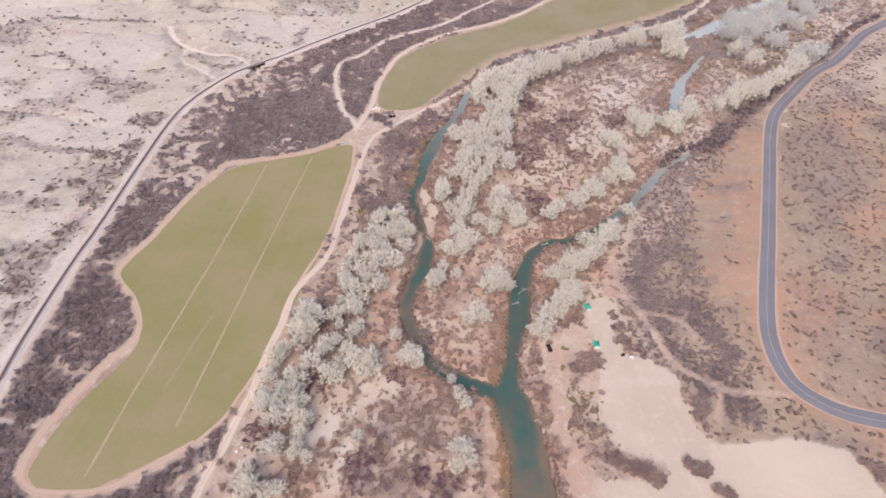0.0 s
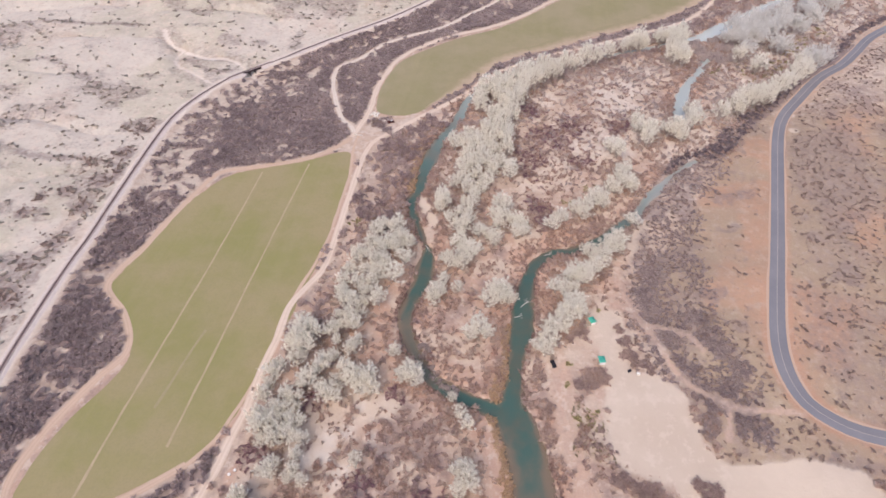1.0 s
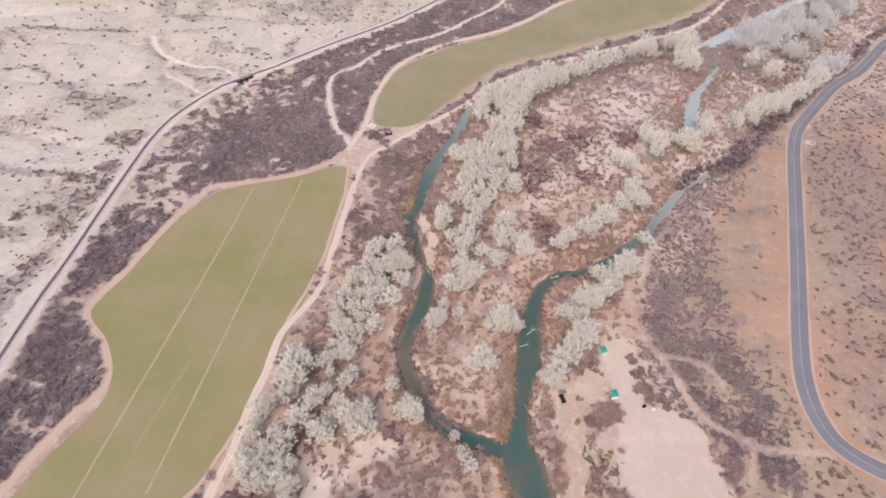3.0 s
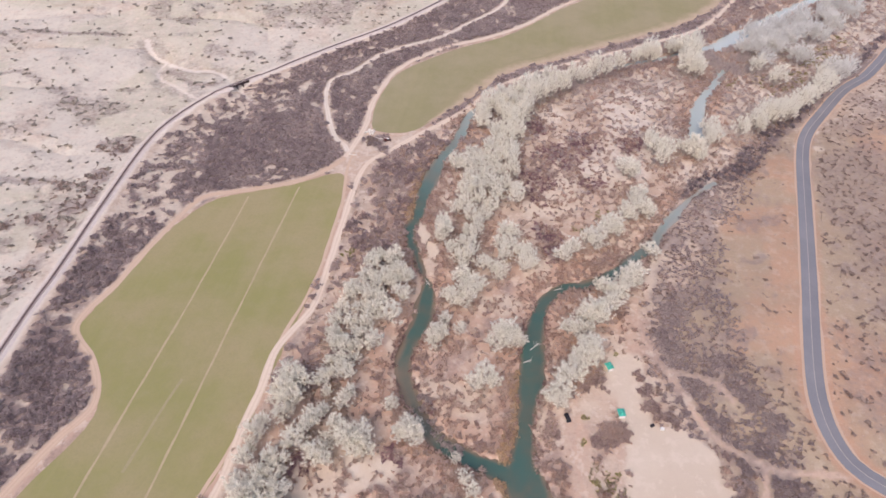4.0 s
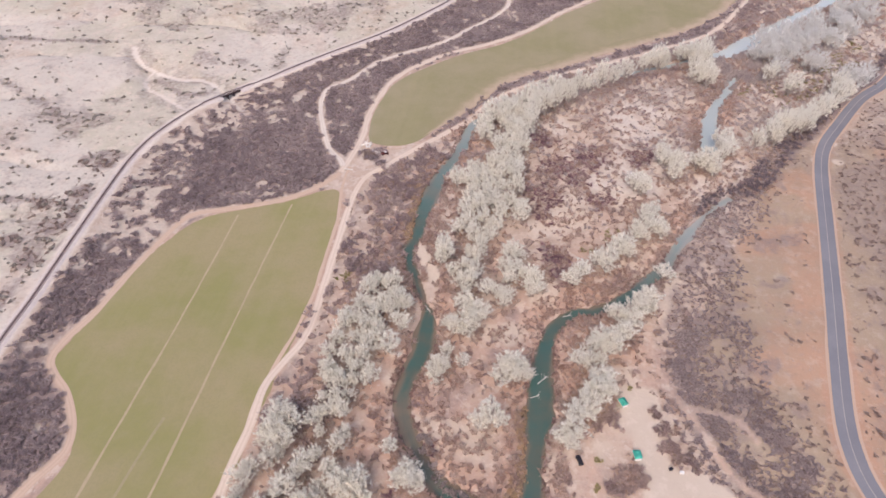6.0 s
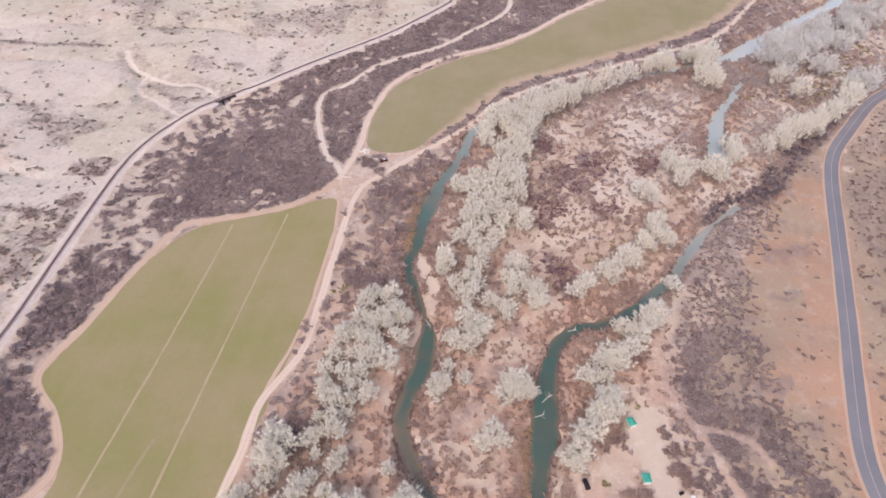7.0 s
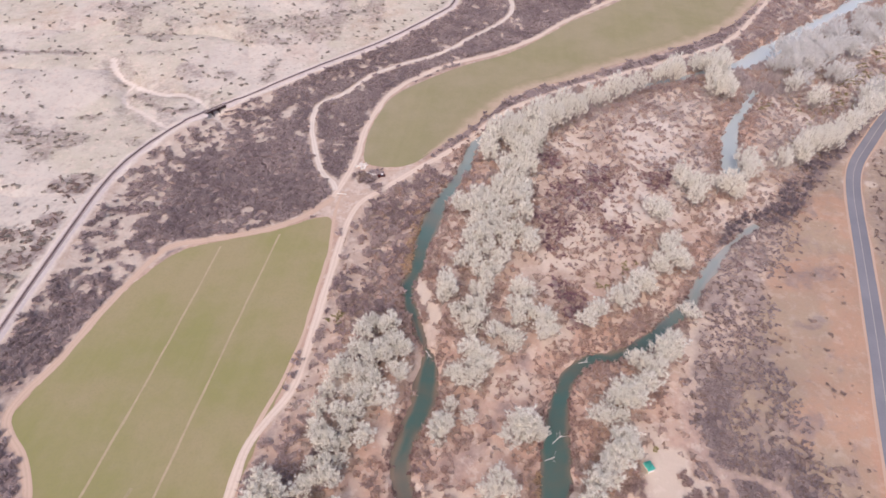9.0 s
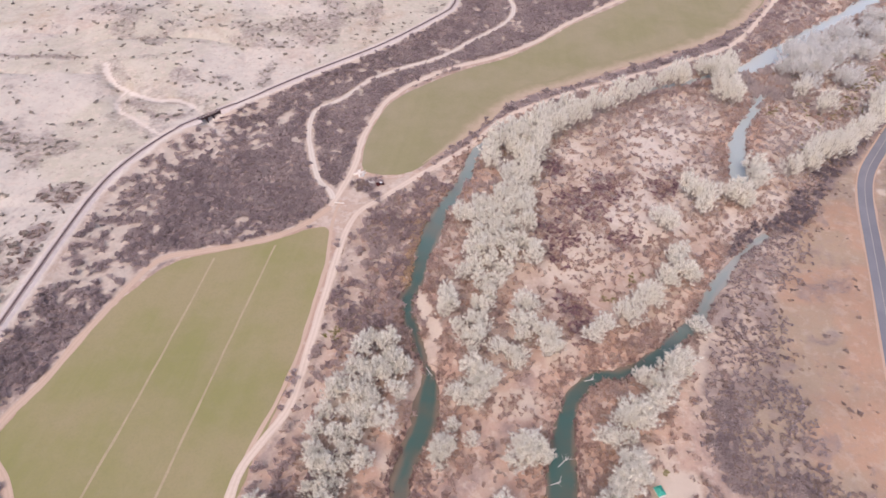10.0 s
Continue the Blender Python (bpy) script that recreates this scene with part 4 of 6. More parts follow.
M = {
    "earth": ground_material(), "field": field_material("pasture", (0.258, 0.248, 0.098), (0.335, 0.282, 0.155)), "far_field": field_material("far_pasture", (0.275, 0.25, 0.135), (0.34, 0.29, 0.185)), "track": track_material(), "pale_track": track_material("pale_track", (0.69, 0.615, 0.535), (0.62, 0.54, 0.46)), "tan_track": track_material("tan_track", (0.57, 0.43, 0.33), (0.53, 0.395, 0.30)), "asphalt": asphalt_material(), "water": water_material(),
    "shoulder": track_material("road_shoulder", (0.57, 0.42, 0.32), (0.52, 0.375, 0.28)),
    "margin": margin_material(),
    "ridge": plain("ridge_earth", (0.47, 0.37, 0.25), (0.39, 0.318, 0.20), 4.0),
    "low_ridge": plain("low_ridge_earth", (0.36, 0.305, 0.185), (0.32, 0.282, 0.158), 6.0),
    "ballast": plain("ballast", (0.64, 0.565, 0.52), (0.57, 0.50, 0.46), 3.0),
    "oily_ballast": plain("oily_ballast", (0.12, 0.085, 0.085), (0.17, 0.125, 0.12), 3.0),
    "sleeper": plain("sleeper_timber", (0.58, 0.50, 0.47), (0.48, 0.415, 0.385), 1.5),
    "rail": plain("rail_steel", (0.30, 0.23, 0.21), (0.38, 0.30, 0.27), 2.0, 0.7, 0.0),
    "timber": plain("creosoted_timber", (0.045, 0.028, 0.03), (0.07, 0.045, 0.045), 1.5),
    "bark": plain("pale_bark", (0.56, 0.51, 0.46), (0.44, 0.39, 0.35), 1.2),
    "line": plain("line_paint", (0.42, 0.39, 0.35), (0.33, 0.31, 0.28), 2.0, 0.6),
    "buds": twiggy("cottonwood_buds", (0.96, 0.945, 0.87), (0.92, 0.90, 0.825), (0.86, 0.81, 0.735)),
    # greyer copy of the cottonwood buds: distance haze put into the colour
    "hazed_buds": twiggy("hazed_cottonwood_buds", (0.92, 0.915, 0.875), (0.84, 0.83, 0.795), (0.72, 0.685, 0.66)),
    "thicket": twiggy("mesquite_twigs", (0.39, 0.31, 0.318), (0.255, 0.20, 0.208), (0.58, 0.49, 0.465)),
    "scrub": twiggy("scrub_twigs", (0.40, 0.305, 0.275), (0.285, 0.215, 0.205), (0.47, 0.365, 0.31)),
    "willow": twiggy("willow_twigs", (0.60, 0.42, 0.345), (0.45, 0.295, 0.24), (0.67, 0.55, 0.475)),
    "umber": twiggy("umber_twigs", (0.46, 0.345, 0.33), (0.32, 0.235, 0.235), (0.60, 0.475, 0.42)),
    "hill_twigs": twiggy("hill_twigs", (0.40, 0.345, 0.30), (0.29, 0.25, 0.215), (0.52, 0.465, 0.40)),
    "sapling": twiggy("sapling_twigs", (0.78, 0.71, 0.63), (0.62, 0.54, 0.47), (0.58, 0.46, 0.40)),
    "mauve": twiggy("mauve_twigs", (0.33, 0.19, 0.225), (0.20, 0.115, 0.15), (0.45, 0.31, 0.305)),
    "olive": twiggy("olive_leaves", (0.34, 0.31, 0.11), (0.24, 0.218, 0.075), (0.40, 0.35, 0.20)),
    "weeds": twiggy("weed_stalks", (0.50, 0.365, 0.295), (0.37, 0.26, 0.215), (0.58, 0.45, 0.37)),
    "bank_twigs": twiggy("bank_twigs", (0.36, 0.235, 0.225), (0.22, 0.145, 0.145), (0.48, 0.35, 0.31)),
    "reed": twiggy("reed_stalks", (0.78, 0.61, 0.41), (0.68, 0.51, 0.33), (0.70, 0.56, 0.41)),
    "sage": twiggy("sage_leaves", (0.40, 0.345, 0.23), (0.30, 0.255, 0.17), (0.50, 0.42, 0.31)),
    "strip_twigs": twiggy("mauve_grey_twigs", (0.41, 0.31, 0.315), (0.27, 0.20, 0.21), (0.60, 0.495, 0.46)),
    "lime": twiggy("yellow_green_leaves", (0.48, 0.44, 0.19), (0.37, 0.335, 0.13), (0.52, 0.46, 0.29)),
    "ash_twigs": twiggy("ash_twigs", (0.60, 0.52, 0.51), (0.44, 0.37, 0.375), (0.68, 0.60, 0.56)),
    "gloom": twiggy("dark_tree_twigs", (0.27, 0.22, 0.245), (0.16, 0.13, 0.155), (0.40, 0.335, 0.345)),
}

# ---- the ground: one sheet to the horizon ----
def spread(lo, hi, step, far):
    """Even steps from lo to hi, then ever wider ones out to far."""
    core = list(np.arange(lo, hi + step / 2, step))
    out, s, v = [], step, core[-1]
    while v < far:
        s *= 1.12
        v += s
        out.append(v)
    back, s, v = [], step, core[0]
    while v > -far:
        s *= 1.12
        v -= s
        back.append(v)
    return np.array(back[::-1] + core + out)


gx, gy = spread(-215, 262, 1.6, 4200), spread(92, 530, 1.6, 4200)
GX, GY = (a.ravel() for a in np.meshgrid(gx, gy))
edge = bank(GX, GY)
GZ = height(GX, GY, edge)
nx, ny = len(gx), len(gy)
idx = np.arange(nx * ny).reshape(ny, nx)
quads = np.stack([idx[:-1, :-1], idx[:-1, 1:], idx[1:, 1:], idx[1:, :-1]], -1).reshape(-1, 4)
ground_mesh = mesh_from("ground", np.c_[GX, GY, GZ], quads, M["earth"], True)

rail_d, rail_s, _ = off_line(GX, GY, rail_bend)
west = rail_d * rail_s
terr_d, terr_s, _ = off_line(GX, GY, terrace_line)
east = -terr_d * terr_s
road_d = off_line(GX, GY, road_line, 30)[0]
wash_d = np.minimum(off_line(GX, GY, wash_line, 30)[0], off_line(GX, GY, wash_fork, 30)[0])
track_d = np.minimum.reduce([off_line(GX, GY, v, 30)[0] for v in tracks.values()])
trail_d = np.minimum.reduce([off_line(GX, GY, v, 20)[0] for v in trails])
te_d, te_s, _ = off_line(GX, GY, east_bend)
river_side = (1 - smooth(-8, 2, east)) * smooth(2, 12, te_d * -te_s)
hill = np.maximum(smooth(-9, 4, west), 0.3 * smooth(12, 40, east) * smooth(350, 430, GY))
litter_w = (1 - smooth(-9, -3.5, west)) * (1 - smooth(-2, 10, te_d * -te_s)) * smooth(1.3, 3.4, track_d)
litter = litter_w * (1 - patches(GX, GY, YARD)) * (1.0 - 0.95 * gaps(GX, GY, west))
litter = np.maximum(litter, river_side * 0.5 * smooth(0.52, 0.72, rough(GX, GY, 30, 61)))
litter = np.maximum(litter, smooth(0, 10, east) * 0.4 * smooth(0.42, 0.66, rough(GX, GY, 26, 62)))
litter = np.maximum(litter, 0.85 * patches(GX, GY, PURPLE, 0.7))
litter = np.maximum(litter, 0.62 * patches(GX, GY, BROWN, 0.8))
litter = np.maximum(litter, 0.35 * smooth(190, 205, GY) * smooth(1, 4, te_d * -te_s) * (1 - smooth(26, 36, te_d * -te_s)) * smooth(2, 5, edge) * smooth(1.5, 3, track_d) * smooth(0.3, 0.55, rough(GX, GY, 14, 95)))
litter = np.maximum(litter, 0.7 * patches(GX, GY, RAILSIDE, 0.7))
foot_d = off_line(GX, GY, foot_line, 30)[0]
litter = np.maximum(litter, 0.85 * (1 - smooth(3, 10, foot_d)))
for zone, deep in ((SLOPE_A, 0.55), (SLOPE_B, 0.42)):
    litter = np.maximum(litter, deep * soft_zone(GX, GY, zone, 16) * (0.25 + 0.9 * smooth(0.36, 0.58, rough(GX, GY, 13, 72))))
litter = litter * (1 - 0.85 * soft_zone(GX, GY, CLEARING, 8))
litter = np.maximum(litter, 0.5 * soft_zone(GX, GY, EAST_SCRUB, 12))
litter = np.maximum(litter, smooth(5, 12, east) * smooth(8, 14, road_d) * 0.55 * smooth(0.5, 0.66, rough(GX, GY, 10, 70)))
litter = np.maximum(litter, hill * 0.45 * (1 - smooth(4, 20, wash_d)) * smooth(0.3, 0.55, rough(GX, GY, 9, 91)))
litter = np.maximum(litter, smooth(4, 12, west) * (1 - smooth(280, 400, GY)) * 0.55 * smooth(0.44, 0.6, rough(GX, GY, 13, 99)))
litter = np.maximum(litter, hill * 0.5 * smooth(0.56, 0.72, rough(GX, GY, 28, 63)))
straw = 0.95 * patches(GX, GY, RUST) + river_side * (1 - 0.75 * smooth(270, 380, GY)) * (0.2 + 0.5 * smooth(0.35, 0.6, rough(GX, GY, 22, 64))) + 0.8 * (1 - smooth(3, 16, edge)) * (1 - smooth(0, 30, east))
straw = np.maximum(straw, 0.9 * (1 - smooth(0.2, 1.5, trail_d + 1.2 * (rough(GX, GY, 8, 92) - 0.5))))
straw = np.maximum(straw * (1 - 0.85 * soft_zone(GX, GY, SLOPE_A, 8)), 0.5 * patches(GX, GY, YARD))
red = smooth(25, 60, east) * (1 - smooth(360, 430, GY)) * (0.1 + 0.55 * smooth(0.4, 0.62, rough(GX, GY, 70, 65))) + 0.45 * (1 - smooth(4, 8, road_d))
red = np.maximum(red, 0.55 * soft_zone(GX, GY, CLEARING, 10) * (0.5 + 0.6 * smooth(0.35, 0.6, rough(GX, GY, 30, 98))))
red = red + hill * 0.3 * smooth(0.55, 0.72, rough(GX, GY, 42, 66))
sand = np.maximum.reduce([0.85 * patches(GX, GY, SANDY), 0.3 * patches(GX, GY, YARD), 0.5 * patches(GX, GY, CAMP_EDGE), 1.15 * soft_zone(GX, GY, CAMP, 5), 0.35 * (1 - smooth(0.2, 1.3, trail_d + 2 * (rough(GX, GY, 8, 92) - 0.5))), 1.1 * soft_zone(GX, GY, SANDBAR, 2), 0.6 * soft_zone(GX, GY, BARS[1], 2), 0.5 * soft_zone(GX, GY, BARS[2], 2), 0.2 * (1 - smooth(1.0, 3.0, track_d + 2 * (rough(GX, GY, 6, 93) - 0.5))), (1 - smooth(0.0, 1.9, wash_d + 2.5 * (rough(GX, GY, 6, 90) - 0.5))) * np.where(west > 0, 1.05, 0.8 * smooth(-40, -5, west)), 0.7 * (1 - smooth(3, 6, rail_d)),
                          river_side * 0.7 * smooth(0.56 - 0.08 * smooth(400, 450, GY), 0.72, rough(GX, GY, 24, 67))])
mud = 0.9 * (1 - smooth(-0.6, 1.0, edge))
chalk = (1 - smooth(0.0, 1.7, wash_d + 2.5 * (rough(GX, GY, 6, 90) - 0.5))) * np.where(west > 0, 1.0, 0.8 * smooth(-40, -5, west))
chalk = np.maximum(chalk, 0.8 * (1 - smooth(2.5, 5.8, rail_d + 3 * (rough(GX, GY, 9, 86) - 0.5))))
chalk = np.maximum(chalk, np.maximum(0.5 * patches(GX, GY, YARD, 0.8) * smooth(0.42, 0.6, rough(GX, GY, 8, 85)), 0.75 * patches(GX, GY, WHITE_SAND, 0.8)))
chalk = np.maximum(chalk, 0.62 * river_side * smooth(285, 350, GY) * smooth(0.40, 0.66, rough(GX, GY, 14, 84)) * (1 - 0.8 * patches(GX, GY, PURPLE, 0.7)))
hill = np.maximum(hill, 0.55 * litter_w * gaps(GX, GY, west) * (1 - patches(GX, GY, GLADES, 0.7)))
hill = np.maximum(hill, 0.5 * river_side * smooth(370, 440, GY))
field_d = np.minimum(off_line(GX, GY, field_low, 15)[0], off_line(GX, GY, field_up, 15)[0])
verge = 0.9 * (1 - smooth(2.5, 4.8, field_d))
hill = hill * (1 - verge)
sand = sand * (1 - 0.7 * verge * (patches(GX, GY, YARD) < 0.3))
litter = litter * (1 - 0.6 * verge)
bare_bank = np.maximum.reduce([soft_zone(GX, GY, v, 3) for v in (TAN_BANK, CAMP_BANK, WEST_BANK)])
litter = litter * (1 - 0.8 * bare_bank)
straw = np.maximum(straw, 0.6 * bare_bank)
sand = np.maximum(sand * (1 - 0.5 * soft_zone(GX, GY, CAMP_BANK, 4)), 0.25 * soft_zone(GX, GY, CAMP_BANK, 3))
straw = np.maximum(straw, 0.85 * verge)
sand = np.maximum(sand, 0.9 * patches(GX, GY, PULLOUTS, 0.6))
straw = np.maximum(straw, 0.8 * np.maximum.reduce([1 - smooth(1, 4, off_line(GX, GY, v, 10)[0]) for v in reed_lines]))
litter = np.maximum(litter, 0.8 * patches(GX, GY, SLOPE_CLUMPS, 0.6) * smooth(0.8, 2.2, trail_d))
litter = np.maximum(litter, 0.6 * np.maximum.reduce([1 - smooth(0.5, 5, off_line(GX, GY, v, 10)[0] + 4 * (rough(GX, GY, 8, 88) - 0.5)) for v in gully_lines]))
for name, values in (("hill", hill), ("tan", smooth(-5, 12, east) * (1 - 0.8 * smooth(350, 430, GY))), ("grass", np.maximum(0.35 * patches(GX, GY, SAGE, 0.8), np.maximum(0.55 * hill * smooth(0.48, 0.62, rough(GX, GY, 50, 94)), 0.15 * np.maximum(soft_zone(GX, GY, SLOPE_A, 12), soft_zone(GX, GY, SLOPE_B, 12))))), ("straw", np.clip(straw, 0, 1)), ("red", np.clip(red, 0, 1)), ("litter", np.clip(litter, 0, 1)), ("sand", np.clip(sand, 0, 1.2)), ("chalk", np.clip(chalk, 0, 1)), ("mud", mud)):
    add_values(ground_mesh, name, values)
tagged(new("ground", ground_mesh), "dry pale earth with scrub litter, straw and red soil", "ground", kind="structure")


# ---- strips laid on the ground ----
def strip_mesh(name, line, width, lift, material, wander=0.0, columns=5, seed=0, level=False):
    """A band along a line; across runs from -1 on its left to 1 on its right."""
    d = np.gradient(line[:, :2], axis=0)
    d /= np.hypot(d[:, 0], d[:, 1])[:, None] + 1e-9
    right = np.c_[d[:, 1], -d[:, 0]]
    w = np.broadcast_to(np.asarray(width, float), (len(line),))
    s = np.arange(len(line)) * 1.0
    wl, wr = (w / 2 * (1 + wander * (grain(s, s * 0 + k, 3, seed + k) - 0.5) * 2) for k in (1, 2))
    rows, across = [], []
    for a in np.linspace(-1, 1, columns):
        half = wr if a > 0 else wl
        rows.append(line[:, :2] + right * (a * half)[:, None])
        across.append(np.full(len(line), a))
    xy = np.stack(rows, 1).reshape(-1, 2)
    if level:
        z = np.repeat(height(line[:, 0], line[:, 1]), columns)
    else:
        z = height(xy[:, 0], xy[:, 1])
    n = len(line)
    i = np.arange(n * columns).reshape(n, columns)
    q = np.stack([i[:-1, :-1], i[:-1, 1:], i[1:, 1:], i[1:, :-1]], -1).reshape(-1, 4)
    me = mesh_from(name, np.c_[xy, z + lift], q, material, True)
    add_values(me, "across", np.stack(across, 1).ravel())
    return me


def fill_mesh(name, outline, z, material):
    bm = bmesh.new()
    bm.faces.new([bm.verts.new((x, y, z)) for x, y in outline])
    bmesh.ops.triangulate(bm, faces=bm.faces[:])
    me = bpy.data.meshes.new(name)
    bm.to_mesh(me)
    bm.free()
    me.materials.append(material)
    return me


def ragged(outline, by, seed, reach=1.6):
    """The same outline, its edge frayed by grazing."""
    line = curve([tuple(p) for p in outline], 1.0, True)
    mid = line.mean(0)
    away = line - mid
    away /= np.hypot(away[:, 0], away[:, 1])[:, None]
    return line + away * (reach + by * (rough(line[:, 0], line[:, 1], 3.5, seed) - 0.55))[:, None]


tagged(new("pasture", fill_mesh("pasture", ragged(field_low, 1.5, 31, 2.5), 0.10, M["field"])), "green-brown irrigated pasture with pale furrow lines", "pasture", kind="structure")
tagged(new("pasture", fill_mesh("pasture", ragged(field_up, 1.8, 32), 0.10, M["far_field"])), "long green-brown pasture beside the far river bend", "pasture", kind="structure")
for key, width, label in (("w", 3.4, "tan dirt track round the pasture"), ("nw", 3.4, "sandy farm track along the upper pasture"), ("e", 3.6, "two-rut dirt road along the river woods"),
                          ("in", 1.6, "narrow dirt track on the pasture's edge"), ("loop", 3.3, "winding dry dirt track through mesquite thicket")):
    lift = {"w": 0.14, "nw": 0.15, "e": 0.18, "in": 0.16, "loop": 0.17}[key]
    tagged(new("dirt_track", strip_mesh("dirt_track", tracks[key], width, lift, M["tan_track" if key in ("w", "in") else "pale_track" if key == "loop" else "track"], 0.35, 7, len(key))), label, "dirt track", kind="structure")
MARGIN = [(-14, 393), (-2, 408.5), (11.5, 427.5), (25.5, 446), (40, 463.5), (54, 474.5), (77, 484.5), (110, 504.5), (141, 521), (174, 539.5), (206, 562.5), (232, 590), (254, 621)]
margin_line = curve(MARGIN, 3)
tagged(new("pasture_margin", strip_mesh("pasture_margin", margin_line, 11 * smooth(0, 14, np.arange(len(margin_line))) + 0.4, 0.18, M["margin"], 0.3, 7, 12)), "thin tan stubble along the upper pasture's edge", "stubble", kind="structure")
FURROWS = (
    ([(-110.8, 317.6), (-114.8, 285.6), (-121.4, 236.2), (-128.8, 188.4), (-135.1, 146.6), (-139.5, 113.4)], 1.0, "ridge"),
    ([(-83.7, 326.6), (-89.6, 287), (-99.2, 218.4), (-105.5, 172.4), (-110.6, 136.2)], 0.95, "ridge"),
    ([(-111.5, 196), (-115.6, 180.3), (-121.6, 153.9)], 1.3, "low_ridge"),
)
for points, width, kind in FURROWS:
    tagged(new("irrigation_border", strip_mesh("irrigation_border", curve(points, 3), width, 0.2, M[kind], 0.5, 3, 9)), "low pale earth ridge across the pasture", "ridge", kind="structure")
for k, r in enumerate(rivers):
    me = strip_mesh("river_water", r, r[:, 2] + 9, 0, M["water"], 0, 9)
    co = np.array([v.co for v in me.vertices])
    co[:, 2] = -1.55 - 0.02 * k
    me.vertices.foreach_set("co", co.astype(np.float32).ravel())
    # painted sky reflection grows up the valley; even over the pool
    add_values(me, "sky_sheen", (smooth(285, 530, co[:, 1]), 0.5 * smooth(248, 320, co[:, 1]), np.full(len(co), 0.75))[k])
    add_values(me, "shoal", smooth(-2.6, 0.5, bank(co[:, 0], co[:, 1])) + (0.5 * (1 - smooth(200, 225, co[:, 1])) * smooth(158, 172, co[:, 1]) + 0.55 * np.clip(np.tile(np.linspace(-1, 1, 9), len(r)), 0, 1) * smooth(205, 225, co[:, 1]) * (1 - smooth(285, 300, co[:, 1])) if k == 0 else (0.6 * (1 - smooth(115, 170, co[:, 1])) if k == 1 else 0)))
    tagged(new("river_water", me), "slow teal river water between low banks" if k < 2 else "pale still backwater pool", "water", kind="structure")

# the paved road
road = tagged(new("road"), "grey two-lane asphalt road with pale centre line", "road", kind="structure")
part_mesh("road_surface", strip_mesh("road_surface", road_line, 7.4, 0.22, M["asphalt"], 0.02, 9, 4, True), road)
part_mesh("centre_line", strip_mesh("centre_line", road_line, 0.35, 0.24, M["line"], 0, 2, 4, True), road, "faded pale centre line")
shoulders = tagged(new("road_shoulder", strip_mesh("road_shoulder", road_line, 9.4, 0.13, M["shoulder"], 0.14, 13, 5)), "reddish gravel shoulders of the paved road", "shoulder", kind="structure")

# the railway
rail_vis = rail_line[(rail_line[:, 1] > 40) & (rail_line[:, 1] < 900)]
rail_vis = curve([tuple(p) for p in rail_vis], 2.5)
rail_z = height(rail_vis[:, 0], rail_vis[:, 1])
rail_flat = np.convolve(np.pad(rail_z, 12, mode="edge"), np.ones(25) / 25, "valid")
WASH_AT = np.array((-143.0, 433.0))
near_bridge = np.hypot(*(rail_vis - WASH_AT).T) < 20
rail_flat = np.where(near_bridge, 3.6, rail_flat)


def rail_strip(name, offset_a, offset_b, za, zb, material, keep=None):
    d = np.gradient(rail_vis, axis=0)
    d /= np.hypot(d[:, 0], d[:, 1])[:, None]
    right = np.c_[d[:, 1], -d[:, 0]]
    sides = [(offset_a, za), (offset_b, zb)]
    v = np.stack([np.c_[rail_vis + right * o, rail_flat + z] for o, z in sides], 1).reshape(-1, 3)
    n = len(rail_vis)
    i = np.arange(n * 2).reshape(n, 2)
    q = np.stack([i[:-1, 0], i[:-1, 1], i[1:, 1], i[1:, 0]], -1)
    return mesh_from(name, v, q[~keep[:-1]] if keep is not None else q, material)


railway = tagged(new("railway"), "single-track railway on pale ballast", "railway", kind="structure")
at_bridge = np.hypot(*(rail_vis - WASH_AT).T) < 6.6
for nm, a, b, za, zb in (("ballast", -1.7, -0.5, 0.45, 0.45), ("oily_ballast", -0.5, 0.5, 0.72, 0.72), ("ballast", 0.5, 1.7, 0.45, 0.45), ("ballast", -4.2, -1.7, -0.5, 0.45), ("ballast", 1.7, 4.2, 0.45, -0.5)):
    part_mesh(nm, rail_strip(nm, a, b, za, zb, M[nm], at_bridge), railway)
for o in (-0.72, 0.72):
    bmv = rail_strip("rail", o - 0.09, o + 0.09, 0.82, 0.82, M["rail"])
    part_mesh("rail", bmv, railway, "worn steel rail")
step = np.r_[0, np.cumsum(np.hypot(*np.diff(rail_vis, axis=0).T))]
at = np.arange(0, step[-1], 0.62)
sxp, syp, szp = (np.interp(at, step, v) for v in (rail_vis[:, 0], rail_vis[:, 1], rail_flat))
dxp, dyp = np.gradient(sxp), np.gradient(syp)
ln = np.hypot(dxp, dyp)
dxp, dyp = dxp / ln, dyp / ln
corner = np.array([(-1.25, -0.09), (1.25, -0.09), (1.25, 0.09), (-1.25, 0.09)])
sv = []
for zz in (0.5, 0.68):
    for u, w in corner:
        sv.append(np.c_[sxp + dyp * u + dxp * w, syp - dxp * u + dyp * w, szp + zz])
sv = np.stack(sv, 1).reshape(-1, 3)
base = (np.arange(len(at)) * 8)[:, None, None]
cube_faces = np.array([(0, 1, 2, 3), (4, 7, 6, 5), (0, 4, 5, 1), (1, 5, 6, 2), (2, 6, 7, 3), (3, 7, 4, 0)])[None]
part_mesh("sleepers", mesh_from("sleepers", sv, (base + cube_faces).reshape(-1, 4), M["sleeper"]), railway, "dark timber sleepers")["kind"] = "stuff"

